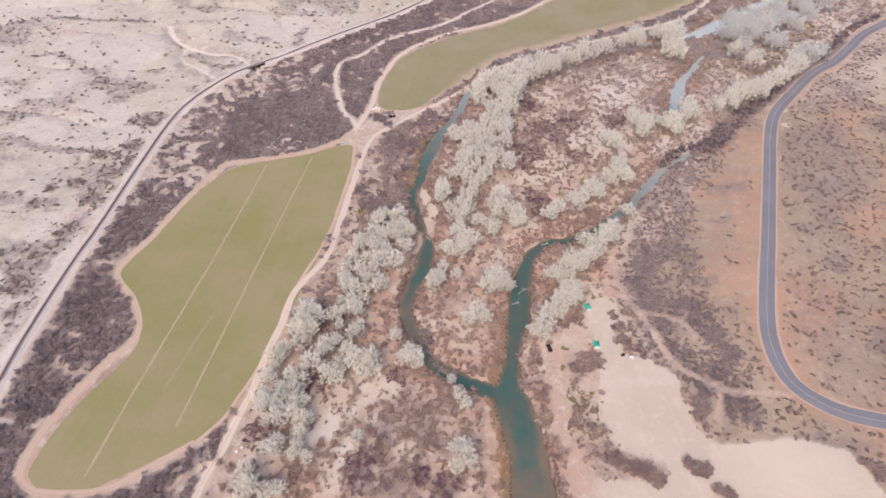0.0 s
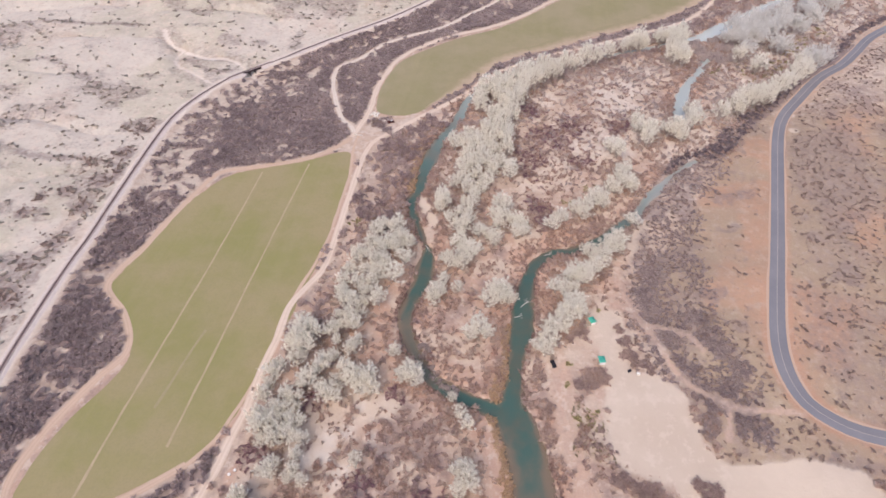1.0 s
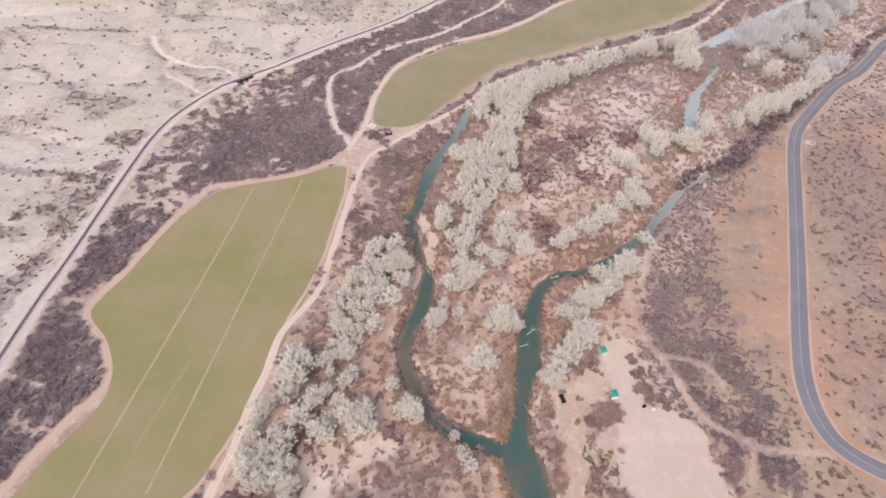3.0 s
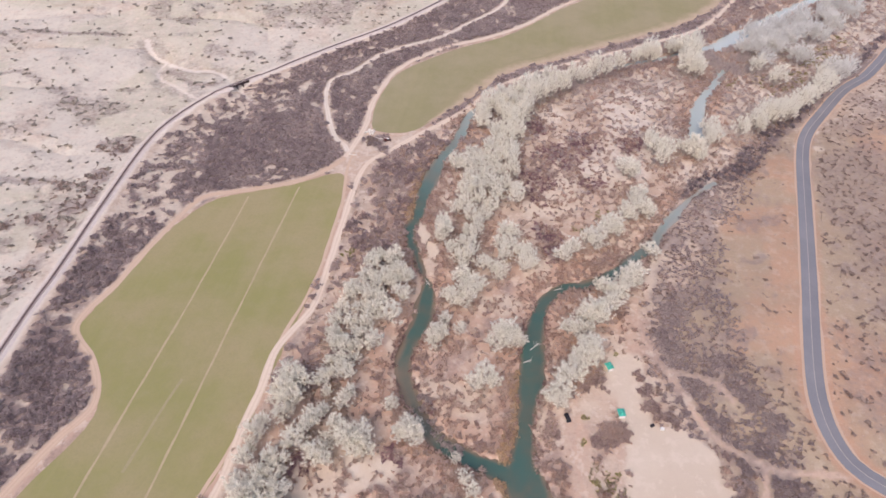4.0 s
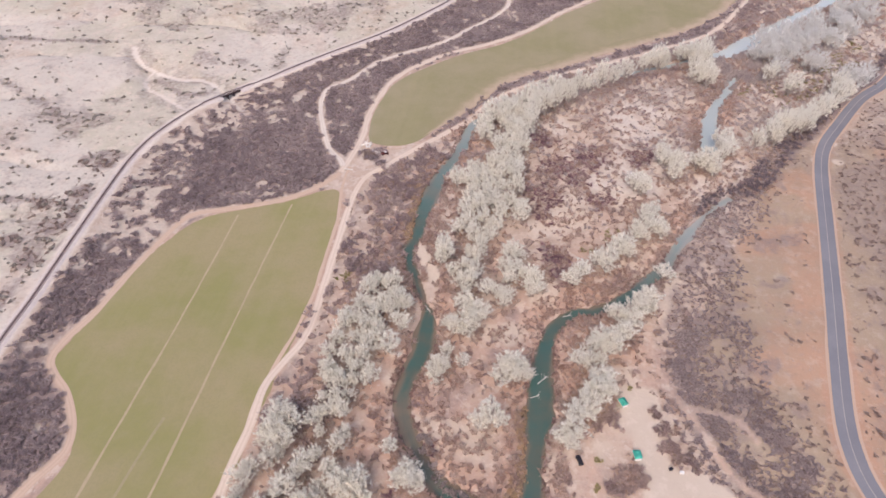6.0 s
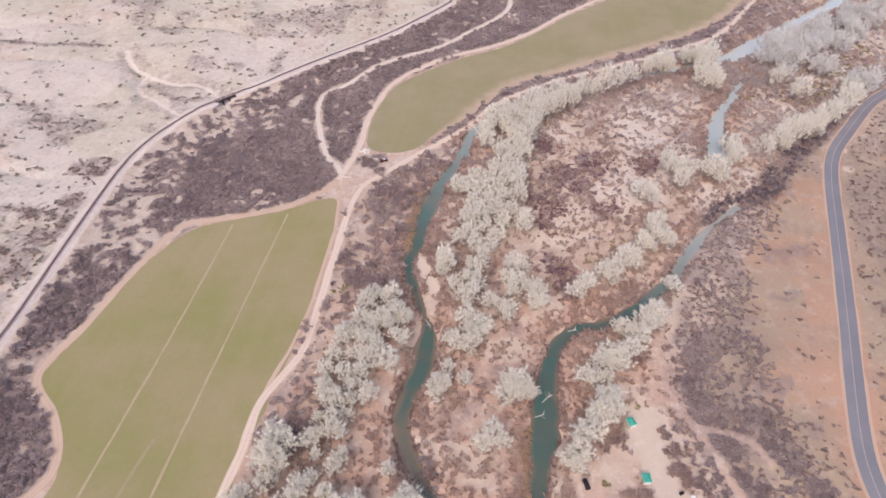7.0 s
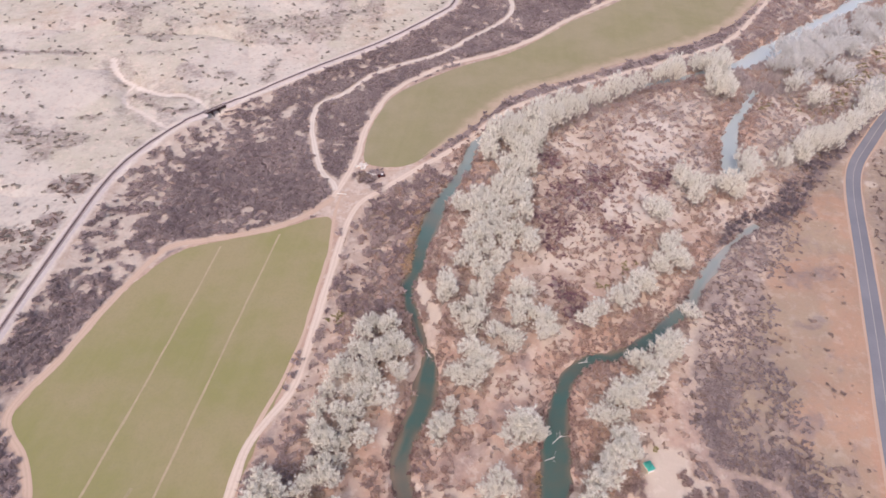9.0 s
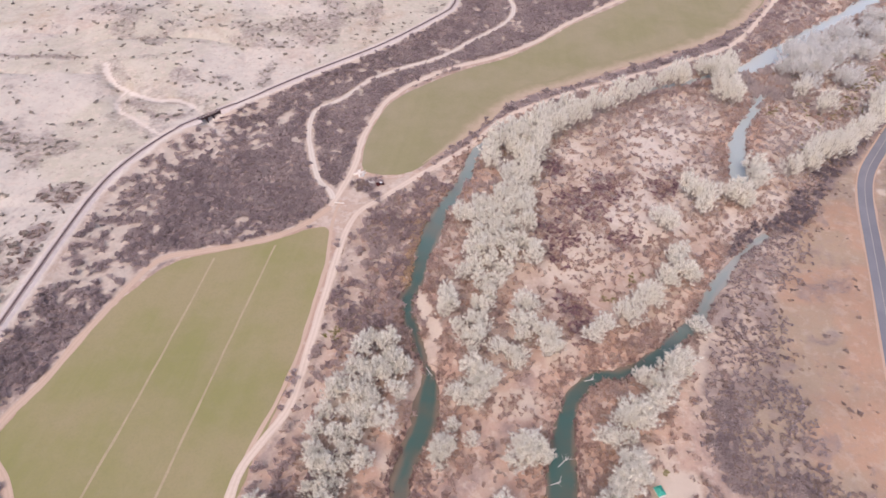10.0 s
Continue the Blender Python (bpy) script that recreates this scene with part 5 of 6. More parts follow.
# the timber trestle over the dry wash
k = int(np.argmin(np.hypot(*(rail_vis - WASH_AT).T)))
bd = rail_vis[k + 2] - rail_vis[k - 2]
trestle = tagged(new("railway_trestle"), "short dark timber trestle carrying the railway over a dry wash", "bridge")
trestle.matrix_world = pose(*rail_vis[k], 3.6, 0, 0, math.degrees(math.atan2(bd[1], bd[0])))
for side in (-1.5, 1.5):
    part("stringer", box(bmesh.new(), 0, side, 0.05, 14.5, 0.5, 0.8, 0, 0.04), M["timber"], trestle)
part("deck", box(bmesh.new(), 0, 0, 0.5, 14.5, 3.2, 0.16, 0, 0.03), M["timber"], trestle)
for bx in (-6.3, -2.1, 2.1, 6.3):
    bm = bmesh.new()
    box(bm, bx, 0, -0.55, 0.5, 4.2, 0.45)
    for by in (-1.8, -0.6, 0.6, 1.8):
        tube(bm, (bx, by * 1.35, -4.6), (bx, by, -0.4), 0.22, 0.2, 8)
    box(bm, bx, 0, -2.2, 0.2, 5.0, 0.3)
    part("bent", bm, M["timber"], trestle)


# ---- plants ----
def sprays(centres, radii, count, length, width, up, gen, stretch=0.85):
    """Thin twig sprays, three corners each, through round clumps."""
    n = len(centres) * count
    c = np.repeat(centres, count, 0)
    r = np.repeat(radii, count)[:, None]
    v = gen.normal(size=(n, 3))
    v /= np.linalg.norm(v, axis=1)[:, None]
    v[:, 2] = np.abs(v[:, 2]) * 0.9 - 0.25
    p = c + v * r * (gen.random((n, 1)) ** 0.45) * np.array([1, 1, stretch])
    way = v * np.array([1, 1, 0.45]) + np.array([0, 0, up]) + gen.normal(size=(n, 3)) * 0.4
    way /= np.linalg.norm(way, axis=1)[:, None]
    cross = np.cross(way, gen.normal(size=(n, 3)))
    cross /= np.linalg.norm(cross, axis=1)[:, None]
    ll = length * (0.6 + 0.8 * gen.random((n, 1)))
    ww = width * (0.6 + 0.8 * gen.random((n, 1)))
    tri = np.stack([p - way * ll * 0.5 + cross * ww * 0.5, p - way * ll * 0.35 - cross * ww * 0.5, p + way * ll * 0.6], 1)
    return tri.reshape(-1, 3), p


def cottonwood_shape(gen, tall, wide, limbs, count):
    """Trunk and limbs as a bmesh, and the crown's corners and tones: a brush of twigs at the end of every bough."""
    bm = bmesh.new()
    lean = gen.normal(size=2) * 0.4
    fork = np.array([lean[0], lean[1], tall * 0.16])
    tube(bm, (0, 0, -0.3), fork, 0.42, 0.3, 7)
    verts, tones = [], []
    for j in range(limbs):
        a = j * 2.4 + gen.random() * 0.7
        rr = wide * 0.9 * math.sqrt((j + 0.5) / limbs) * (0.7 + 0.5 * gen.random())
        top = tall * (0.92 - 0.46 * (rr / wide) ** 2) + gen.normal() * 0.7
        end = np.array([rr * math.cos(a), rr * math.sin(a), max(top, 1.6)])
        mid = fork * 0.5 + end * 0.5 + np.array([rr * 0.12 * math.cos(a), rr * 0.12 * math.sin(a), -0.4])
        tube(bm, fork, mid, 0.17, 0.11, 5)
        tube(bm, mid, end, 0.11, 0.04, 4)
        bough_tone = 0.25 * gen.random()
        for b in range(4):
            start = mid + (end - mid) * (0.1 + 0.3 * b)
            tip = start + np.array([math.cos(a), math.sin(a), 0]) * 0.25 * wide * 0.3 + gen.normal(size=3) * np.array([1, 1, 0.45]) * wide * 0.13 + np.array([0, 0, 0.35])
            tuft = wide * (0.13 + 0.07 * gen.random())
            way = gen.normal(size=(count, 3)) * np.array([1, 1, 0.5]) + (tip - fork) / np.linalg.norm(tip - fork) * 0.9 + np.array([0, 0, 0.6])
            way /= np.linalg.norm(way, axis=1)[:, None]
            p = tip + way * tuft * (0.1 + 1.2 * gen.random((count, 1)))
            cross = np.cross(way, gen.normal(size=(count, 3)))
            cross /= np.linalg.norm(cross, axis=1)[:, None]
            ll, ww = 1.25 * (0.6 + 0.8 * gen.random((count, 1))), 0.17 * (0.6 + 0.8 * gen.random((count, 1)))
            verts.append(np.stack([p - way * ll * 0.5 + cross * ww * 0.5, p - way * ll * 0.4 - cross * ww * 0.5, p + way * ll * 0.6], 1).reshape(-1, 3))
            tones.append(np.clip(bough_tone + 0.25 * (b < 2) * gen.random() + 0.3 * gen.random(count), 0, 0.7))
    return bm, np.concatenate(verts), np.repeat(np.concatenate(tones), 3)


def tri_mesh(name, verts, tone, material):
    me = mesh_from(name, verts, np.arange(len(verts)).reshape(-1, 3), material)
    add_values(me, "tone", tone)
    return me


tree_kinds = []
for j in range(7):
    gen = np.random.default_rng(100 + j)
    tall, wide = 8.0 + 3.0 * gen.random(), 3.6 + 1.3 * gen.random()
    bm, verts, tone = cottonwood_shape(gen, tall, wide, 26, 27)
    tree = tagged(new("cottonwood_tree"), "leafless pale grey-white cottonwood with a rounded budding crown", "tree", "riverside cottonwoods")
    part("trunk", bm, M["bark"], tree)
    part_mesh("crown", tri_mesh("crown", verts, tone, M["buds"]), tree, "pale budding twigs")
    tree_kinds.append((tree, verts, tone, wide))

spots = [(x, y, min(r, 4.6)) for stand in STANDS.values() for x, y, r in stand]
spots = [t for t in spots if float(bank(t[0], t[1])) > -1.0]
spots.sort(key=lambda t: math.hypot(t[0], t[1] - 100))
heights = height(np.array([t[0] for t in spots]), np.array([t[1] for t in spots]))
far_v, far_t = [], []
used = set()
for j, ((x, y, crown), z) in enumerate(zip(spots, heights)):
    which = int(rng.integers(7))
    tree, verts, tone, wide = tree_kinds[which]
    size, turn = crown * (1.3 + 0.3 * rng.random()) / wide, 360 * rng.random()
    m = pose(x, y, float(z) - 0.1, 0, 0, turn) @ Matrix.Diagonal((size, size * (0.85 + 0.3 * rng.random()), min(0.6 * size + 0.4, 1.1) * (0.85 + 0.3 * rng.random()) * (1.0 + 0.6 * float(smooth(260, 460, y))), 1))
    if j < 300:
        if which not in used:
            used.add(which)
            tree.matrix_world = m
        else:
            made = copy_thing(tree, Matrix())
            made.matrix_world = m
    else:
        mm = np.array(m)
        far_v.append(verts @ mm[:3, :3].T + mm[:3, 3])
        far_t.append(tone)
# the farthest cottonwoods, joined, in the copy greyed for haze
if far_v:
    tagged(new("far_cottonwoods", tri_mesh("far_cottonwoods", np.concatenate(far_v), np.concatenate(far_t), M["hazed_buds"])), "distant leafless cottonwoods along the river, haze in their colour", "woods", kind="stuff")


def shrub_shapes(seed, count, length, width, up, flat, loose=0.6):
    out = []
    for j in range(6):
        gen = np.random.default_rng(seed + j)
        n = 5
        a = gen.random(n) * 6.283
        reach = 0.2 + loose * gen.random(n)
        c = np.c_[np.cos(a) * reach, np.sin(a) * reach, flat * (0.25 + 0.35 * gen.random(n))]
        v, p = sprays(c, 0.28 + 0.3 * gen.random(n), count // n, length, width, up, gen)
        v[:, 2] = np.maximum(v[:, 2], -0.05)
        tone = np.clip(gen.random(len(p)) * 0.35, 0, 1)
        out.append((v, np.repeat(tone, 3)))
    return out


def scatter(name, x, y, size, shapes, material, label, category, tall=1.0, drift=None):
    """Many plants as one object."""
    z = height(x, y)
    vv, tt = [], []
    gen = np.random.default_rng(len(x))
    kind, turn, tone = gen.integers(len(shapes), size=len(x)), gen.random(len(x)) * 6.283, gen.random(len(x)) * 0.75
    tone = tone if drift is None else np.clip(tone * 0.8 + drift, 0, 0.9)
    for s, (v, t) in enumerate(shapes):
        m = kind == s
        if not m.any():
            continue
        c, q = np.cos(turn[m])[:, None], np.sin(turn[m])[:, None]
        k = size[m][:, None]
        px = (v[None, :, 0] * c - v[None, :, 1] * q) * k + x[m][:, None]
        py = (v[None, :, 0] * q + v[None, :, 1] * c) * k + y[m][:, None]
        pz = v[None, :, 2] * k * tall + z[m][:, None] - 0.05
        vv.append(np.stack([px, py, pz], -1).reshape(-1, 3))
        tt.append(np.clip(t[None] + tone[m][:, None], 0, 1).ravel())
    return tagged(new(name, tri_mesh(name, np.concatenate(vv), np.concatenate(tt), material)), label, category, kind="stuff")


# where each kind of scrub grows
def candidates(lo, hi, gap, seed):
    gen = np.random.default_rng(seed)
    x, y = (a.ravel() for a in np.meshgrid(np.arange(lo[0], hi[0], gap), np.arange(lo[1], hi[1], gap)))
    return x + (gen.random(len(x)) - 0.5) * gap * 1.3, y + (gen.random(len(x)) - 0.5) * gap * 1.3, gen


track_half = {"w": 1.8, "nw": 1.8, "e": 1.5, "in": 0.8, "loop": 1.8}


def open_ground(x, y, trackside=3.0):
    d = np.minimum.reduce([off_line(x, y, v, 12)[0] - track_half[k] for k, v in tracks.items()])
    ok = (d > trackside - 2.2) & (off_line(x, y, rail_line, 12)[0] > 5) & (off_line(x, y, road_line, 12)[0] > 6.5) & ~within(x, y, field_low) & ~within(x, y, field_up)
    ok &= ((off_line(x, y, wash_line, 12)[0] > 2.6) | (x > -125)) & (off_line(x, y, wash_fork, 12)[0] > 2.0) & ~within(x, y, CAMP)
    ok &= off_line(x, y, CAMP + CAMP[:1], 12)[0] > 7 * (grain(x, y, 9, 81) - 0.35)
    for bar in BARS:
        ok &= ~within(x, y, bar)
    ok &= ~(within(x, y, CAMP_BANK) & (grain(x, y, 4, 87) < 0.8)) & ~((within(x, y, TAN_BANK) | within(x, y, WEST_BANK)) & (grain(x, y, 4, 87) < 0.7))
    for trail in trails:
        ok &= off_line(x, y, trail, 12)[0] > 1.6
    ok &= (off_line(x, y, field_low, 8)[0] > np.where(x < -95, 4.4, 2.2)) & (off_line(x, y, field_up, 6)[0] > 2.2) & (patches(x, y, YARD) < 0.4) & (patches(x, y, CAMP_EDGE) < 0.5)
    return ok & (bank(x, y) > 0.4)


def plan_sides(x, y):
    d, s, _ = off_line(x, y, rail_bend)
    e, t, _ = off_line(x, y, east_bend)
    a, b, _ = off_line(x, y, terrace_line)
    return d * s, e * -t, -a * b


dense_shapes = shrub_shapes(330, 75, 0.46, 0.17, 0.35, 1.0)
thicket_shapes = shrub_shapes(480, 65, 0.6, 0.2, 0.45, 1.0)
low_shapes = shrub_shapes(300, 65, 0.5, 0.22, 0.3, 1.0)
round_shapes = shrub_shapes(450, 35, 0.52, 0.3, 0.3, 1.0, 0.3)
willow_shapes = shrub_shapes(420, 45, 0.58, 0.22, 0.45, 1.0)

x, y, gen = candidates((-230, 60), (330, 760), 2.1, 1)
west_of, river_of, east_of = plan_sides(x, y)
dense = (1 - smooth(-7, -4, west_of)) * (river_of < 0) * (1 - gaps(x, y, west_of)) * np.where((river_of > -16) & (y > 385), 0.4, 1.0)
m = (gen.random(len(x)) < dense) & open_ground(x, y, 2.6) & (y < 700)
scatter("mesquite_thicket", x[m], y[m], 0.9 + 2.0 * gen.random(m.sum()) ** 1.3, thicket_shapes, M["thicket"], "dense leafless purple-brown mesquite thicket", "thicket", 1.0, 0.4 * smooth(0.42, 0.66, rough(x[m], y[m], 14, 80)))

x, y, gen = candidates((-100, -30), (420, 760), 2.9, 2)
west_of, river_of, east_of = plan_sides(x, y)
vale = (river_of > 0) & (east_of < 5)
strip_w = vale & (off_line(x, y, rivers[0], 70)[0] < 60) & (river_of < 34)
p = np.where(vale, 0.08 + (0.42 - 0.2 * smooth(370, 430, y)) * smooth(0.48, 0.66, rough(x, y, 30, 61)), 0) + np.where(strip_w & (y > 190), 0.1 + 0.55 * smooth(0.40, 0.56, rough(x, y, 11, 95)), 0)
p = np.maximum(p, 0.7 * patches(x, y, BROWN)) * (1 - 0.8 * patches(x, y, SANDY)) * (1 - 0.6 * patches(x, y, RUST))
keep = p
xs, ys = x, y
x, y, gen = candidates((-100, 90), (300, 460), 2.0, 12)
mauve = (gen.random(len(x)) < 0.9 * patches(x, y, PURPLE, 0.7)) & open_ground(x, y)
scatter("mauve_brush", x[mauve], y[mauve], 1.1 + 1.2 * gen.random(mauve.sum()), low_shapes, M["mauve"], "mauve-brown leafless brush on the river island", "brush", 0.8)
x, y, p = xs, ys, keep
mauve = patches(x, y, PURPLE) > 0.5
green = (gen.random(len(x)) < 0.85 * patches(x, y, OLIVE, 0.8)) & (bank(x, y) > 0.5) & ~mauve
scatter("olive_shrubs", x[green], y[green], 1.0 + 1.0 * gen.random(green.sum()), low_shapes, M["olive"], "scattered olive-green shrubs on the valley floor", "shrubs", 0.8)
p = np.where(mauve | green, 0, p) * np.where((x > -12) & (x < 42) & (y > 150) & (y < 252), 0.5, 1.0)
m = (gen.random(len(x)) < p) & open_ground(x, y)
strip = m & strip_w & (y > 190)
scatter("bank_thicket", x[strip], y[strip], 1.2 + 2.2 * gen.random(strip.sum()) ** 1.4, thicket_shapes, M["strip_twigs"], "leafless mauve-brown brush between dirt road and river", "brush", 1.3, 0.75 * smooth(0.4, 0.64, rough(x[strip], y[strip], 12, 83)))
m &= ~strip
scatter("riverside_brush", x[m], y[m], 1.0 + 1.9 * gen.random(m.sum()) ** 1.6, thicket_shapes, M["umber"], "leafless brown brush between the river channels", "brush", 0.95, 0.75 * smooth(0.4, 0.64, rough(x[m], y[m], 8, 83)))

x, y, gen = candidates((-60, -30), (420, 760), 2.5, 3)
west_of, river_of, east_of = plan_sides(x, y)
by_water = bank(x, y)
p = ((river_of > 0) & (east_of < 10)) * (0.65 * (1 - smooth(3, 12, by_water)) + 0.2 * (1 - 0.5 * smooth(370, 430, y)) + (0.38 - 0.2 * smooth(280, 380, y)) * smooth(0.4, 0.6, rough(x, y, 18, 71)) + 0.6 * patches(x, y, RUST, 0.7)) * np.where((river_of < 34) & (y > 190) & (y < 400) & (by_water > 3), 0.4, 1.0)
p = p * (1 - np.maximum(soft_zone(x, y, SLOPE_A, 6), soft_zone(x, y, SLOPE_B, 6)))
m = (gen.random(len(x)) < p) & open_ground(x, y, 2.5)
scatter("willow_brush", x[m], y[m], 0.9 + 1.6 * gen.random(m.sum()) ** 1.5, willow_shapes, M["willow"], "tan and rust leafless willow brush on the banks", "brush", 1.5)

x, y, gen = candidates((60, 60), (480, 600), 2.7, 4)
west_of, river_of, east_of = plan_sides(x, y)
p = smooth(0, 6, east_of) * (0.2 + 0.5 * smooth(0.42, 0.60, rough(x, y, 30, 62)) + 0.45 * smooth(0.5, 0.66, rough(x, y, 10, 70)))
for zone in (SLOPE_A, SLOPE_B):
    p = np.maximum(p, 0.7 * soft_zone(x, y, zone, 14) * smooth(0.2, 0.42, rough(x, y, 12, 72)))
p = np.maximum(p * (1 - 0.85 * soft_zone(x, y, CLEARING, 8)), 0.75 * soft_zone(x, y, EAST_SCRUB, 14)) * (1 - 0.7 * smooth(120, 300, east_of)) * (1 - 0.6 * smooth(340, 420, y) * smooth(25, 70, east_of))
m = (gen.random(len(x)) < p) & open_ground(x, y)
scatter("slope_scrub", x[m], y[m], 0.4 + 1.9 * gen.random(m.sum()) ** 1.6, round_shapes, M["scrub"], "low dry grey-brown scrub on red soil", "scrub", 0.75)

x, y, gen = candidates((-500, 120), (60, 780), 3.1, 5)
west_of, river_of, east_of = plan_sides(x, y)
by_gully = np.minimum.reduce([off_line(x, y, v, 20)[0] for v in gully_lines])
p = smooth(3, 8, west_of) * (0.11 + 0.75 * (1 - smooth(1, 6, by_gully)) + 0.6 * smooth(0.56, 0.74, rough(x, y, 28, 63)) + 0.35 * (1 - smooth(5, 35, west_of)) * smooth(0.4, 0.6, rough(x, y, 22, 73)))
p = p + 0.35 * smooth(3, 8, west_of) * (1 - smooth(280, 400, y)) * smooth(0.46, 0.62, rough(x, y, 13, 99))
m = (gen.random(len(x)) < p) & open_ground(x, y)
scatter("hill_scrub", x[m], y[m], 0.45 + 2.1 * gen.random(m.sum()) ** 2.0, round_shapes, M["hill_twigs"], "sparse dark shrubs dotting the pale hills", "scrub", 0.8)

x, y, gen = candidates((85, 140), (200, 360), 2.1, 14)
p = 0.8 * np.maximum(soft_zone(x, y, SLOPE_A, 10), soft_zone(x, y, SLOPE_B, 8)) * smooth(0.25, 0.5, rough(x, y, 11, 72))
p = 1.1 * p
m = (gen.random(len(x)) < p) & open_ground(x, y)
scatter("slope_thicket", x[m], y[m], 0.9 + 1.0 * gen.random(m.sum()) ** 1.3, low_shapes, M["thicket"], "close-set leafless brush on the slope above the river", "brush", 0.8)
x, y, gen = candidates((85, 135), (150, 250), 1.5, 23)
m = (gen.random(len(x)) < 0.85 * patches(x, y, SLOPE_CLUMPS, 0.6)) & open_ground(x, y)
scatter("slope_clumps", x[m], y[m], 0.9 + 1.0 * gen.random(m.sum()), thicket_shapes, M["thicket"], "dark mauve-grey brush clumps beside the camp trails", "brush", 0.9, 0.5 * smooth(0.4, 0.64, rough(x[m], y[m], 6, 83)))

x, y, gen = candidates((-75, 90), (230, 470), 1.5, 17)
by_water = bank(x, y)
p = 0.85 * (by_water > -0.5) * (by_water < 2.1) * np.maximum(smooth(0.36, 0.52, rough(x, y, 11, 97)), (x < 22) * (y > 182) * (y < 232)) * (1 - soft_zone(x, y, SANDBAR, 2)) * (1 - soft_zone(x, y, BARS[1], 2)) * (1 - soft_zone(x, y, BARS[2], 2))
by_reed = np.minimum.reduce([off_line(x, y, v, 10)[0] for v in reed_lines])
m = (gen.random(len(x)) < p) & (by_reed > 4)
scatter("bank_brush", x[m], y[m], 0.7 + 1.0 * gen.random(m.sum()), dense_shapes, M["bank_twigs"], "dark rust-brown brush leaning over the water's edge", "brush", 0.9)

x, y, gen = candidates((20, 280), (420, 640), 3.0, 18)
west_of, river_of, east_of = plan_sides(x, y)
p = ((river_of > 0) & (east_of < 8)) * smooth(290, 420, y) * (0.3 + 0.5 * smooth(0.4, 0.6, rough(x, y, 22, 82)))
m = (gen.random(len(x)) < p) & open_ground(x, y, 2.6)
scatter("ashen_brush", x[m], y[m], 1.0 + 1.3 * gen.random(m.sum()), willow_shapes, M["ash_twigs"], "ash-grey leafless brush at the valley's upper bend", "brush", 1.1)

x, y, gen = candidates((180, 450), (240, 515), 1.9, 24)
m = (gen.random(len(x)) < 0.9 * patches(x, y, TALL_ASH, 0.7)) & (bank(x, y) > -2.5)
scatter("tall_ashen_brush", x[m], y[m], 1.2 + 1.2 * gen.random(m.sum()), willow_shapes, M["ash_twigs"], "tall mauve-grey leafless brush closing the river's upper bend", "brush", 2.6)

weed_shapes = shrub_shapes(390, 10, 0.95, 0.6, 0.3, 0.9)
x, y, gen = candidates((-80, 90), (330, 520), 2.3, 16)
west_of, river_of, east_of = plan_sides(x, y)
p = (river_of > 0) * (0.08 + 0.32 * smooth(0.4, 0.6, rough(x, y, 9, 96))) * (1 - 0.85 * smooth(0, 20, east_of))
m = (gen.random(len(x)) < p) & open_ground(x, y, 2.6)
scatter("dry_weeds", x[m], y[m], 0.35 + 0.6 * gen.random(m.sum()), weed_shapes, M["weeds"], "low dry weeds and dead stalks on bare ground", "weeds", 0.8)

x, y, gen = candidates((-420, 120), (-150, 480), 2.2, 15)
m = (gen.random(len(x)) < 0.7 * patches(x, y, RAILSIDE, 0.8)) & open_ground(x, y)
scatter("railside_scrub", x[m], y[m], 0.7 + 1.3 * gen.random(m.sum()) ** 1.5, low_shapes, M["scrub"], "grey-brown shrubs on the hill beside the railway", "scrub", 0.8)

# pale saplings under and between the cottonwoods
n = 5 * len(spots)
pick = rng.integers(len(spots), size=n)
turn = rng.random(n) * 6.283
px = np.array([spots[k][0] for k in pick]) + np.cos(turn) * (2.5 + 6.0 * rng.random(n))
py = np.array([spots[k][1] for k in pick]) + np.sin(turn) * (2.5 + 6.0 * rng.random(n))
m = (bank(px, py) > 0.3) & ~within(px, py, CAMP)
scatter("cottonwood_saplings", px[m], py[m], 0.7 + 1.1 * rng.random(m.sum()), dense_shapes, M["sapling"], "pale leafless saplings under the cottonwoods", "saplings", 1.5)

# darker, taller trees along the foot of the terrace
x, y, gen = candidates((105, 270), (420, 560), 2.3, 6)
dr, ds, _ = off_line(x, y, road_line, 60)
by_road = (1 - smooth(10, 16, dr)) * smooth(385, 410, y) * smooth(0.35, 0.55, rough(x, y, 18, 77))
p = np.maximum((1 - smooth(2.5, 7, off_line(x, y, foot_line, 30)[0])) * 0.75 * smooth(0.26, 0.5, rough(x, y, 9, 78)), 0.9 * by_road)
m = (gen.random(len(x)) < p) & (bank(x, y) > 1) & (dr > 7) & ((ds > 0) | (dr > 50))
scatter("terrace_trees", x[m], y[m], 1.5 + 1.4 * gen.random(m.sum()), dense_shapes, M["gloom"], "dark blue-grey leafless trees along the terrace foot", "trees", 1.4)

# brush clumps round the camp ground
cx, cy = [], []
for a, b, r in CLUMPS:
    n = int(r * r * 1.1)
    t, q = rng.random(n) * 6.283, np.sqrt(rng.random(n)) * r
    cx.append(a + np.cos(t) * q)
    cy.append(b + np.sin(t) * q * 0.8)
cx, cy = np.concatenate(cx), np.concatenate(cy)
scatter("camp_brush", cx, cy, 1.3 + 1.1 * rng.random(len(cx)), thicket_shapes, M["umber"], "brown brush clumps standing in pale sand", "brush", 1.0, 0.6 * smooth(0.4, 0.62, rough(cx, cy, 5, 84)))


def thickened(places, each, reach):
    """Several stems about every place."""
    t, q = rng.random(len(places) * each) * 6.283, np.sqrt(rng.random(len(places) * each)) * reach
    p = np.repeat(np.array(places), each, 0)
    return p[:, 0] + np.cos(t) * q, p[:, 1] + np.sin(t) * q


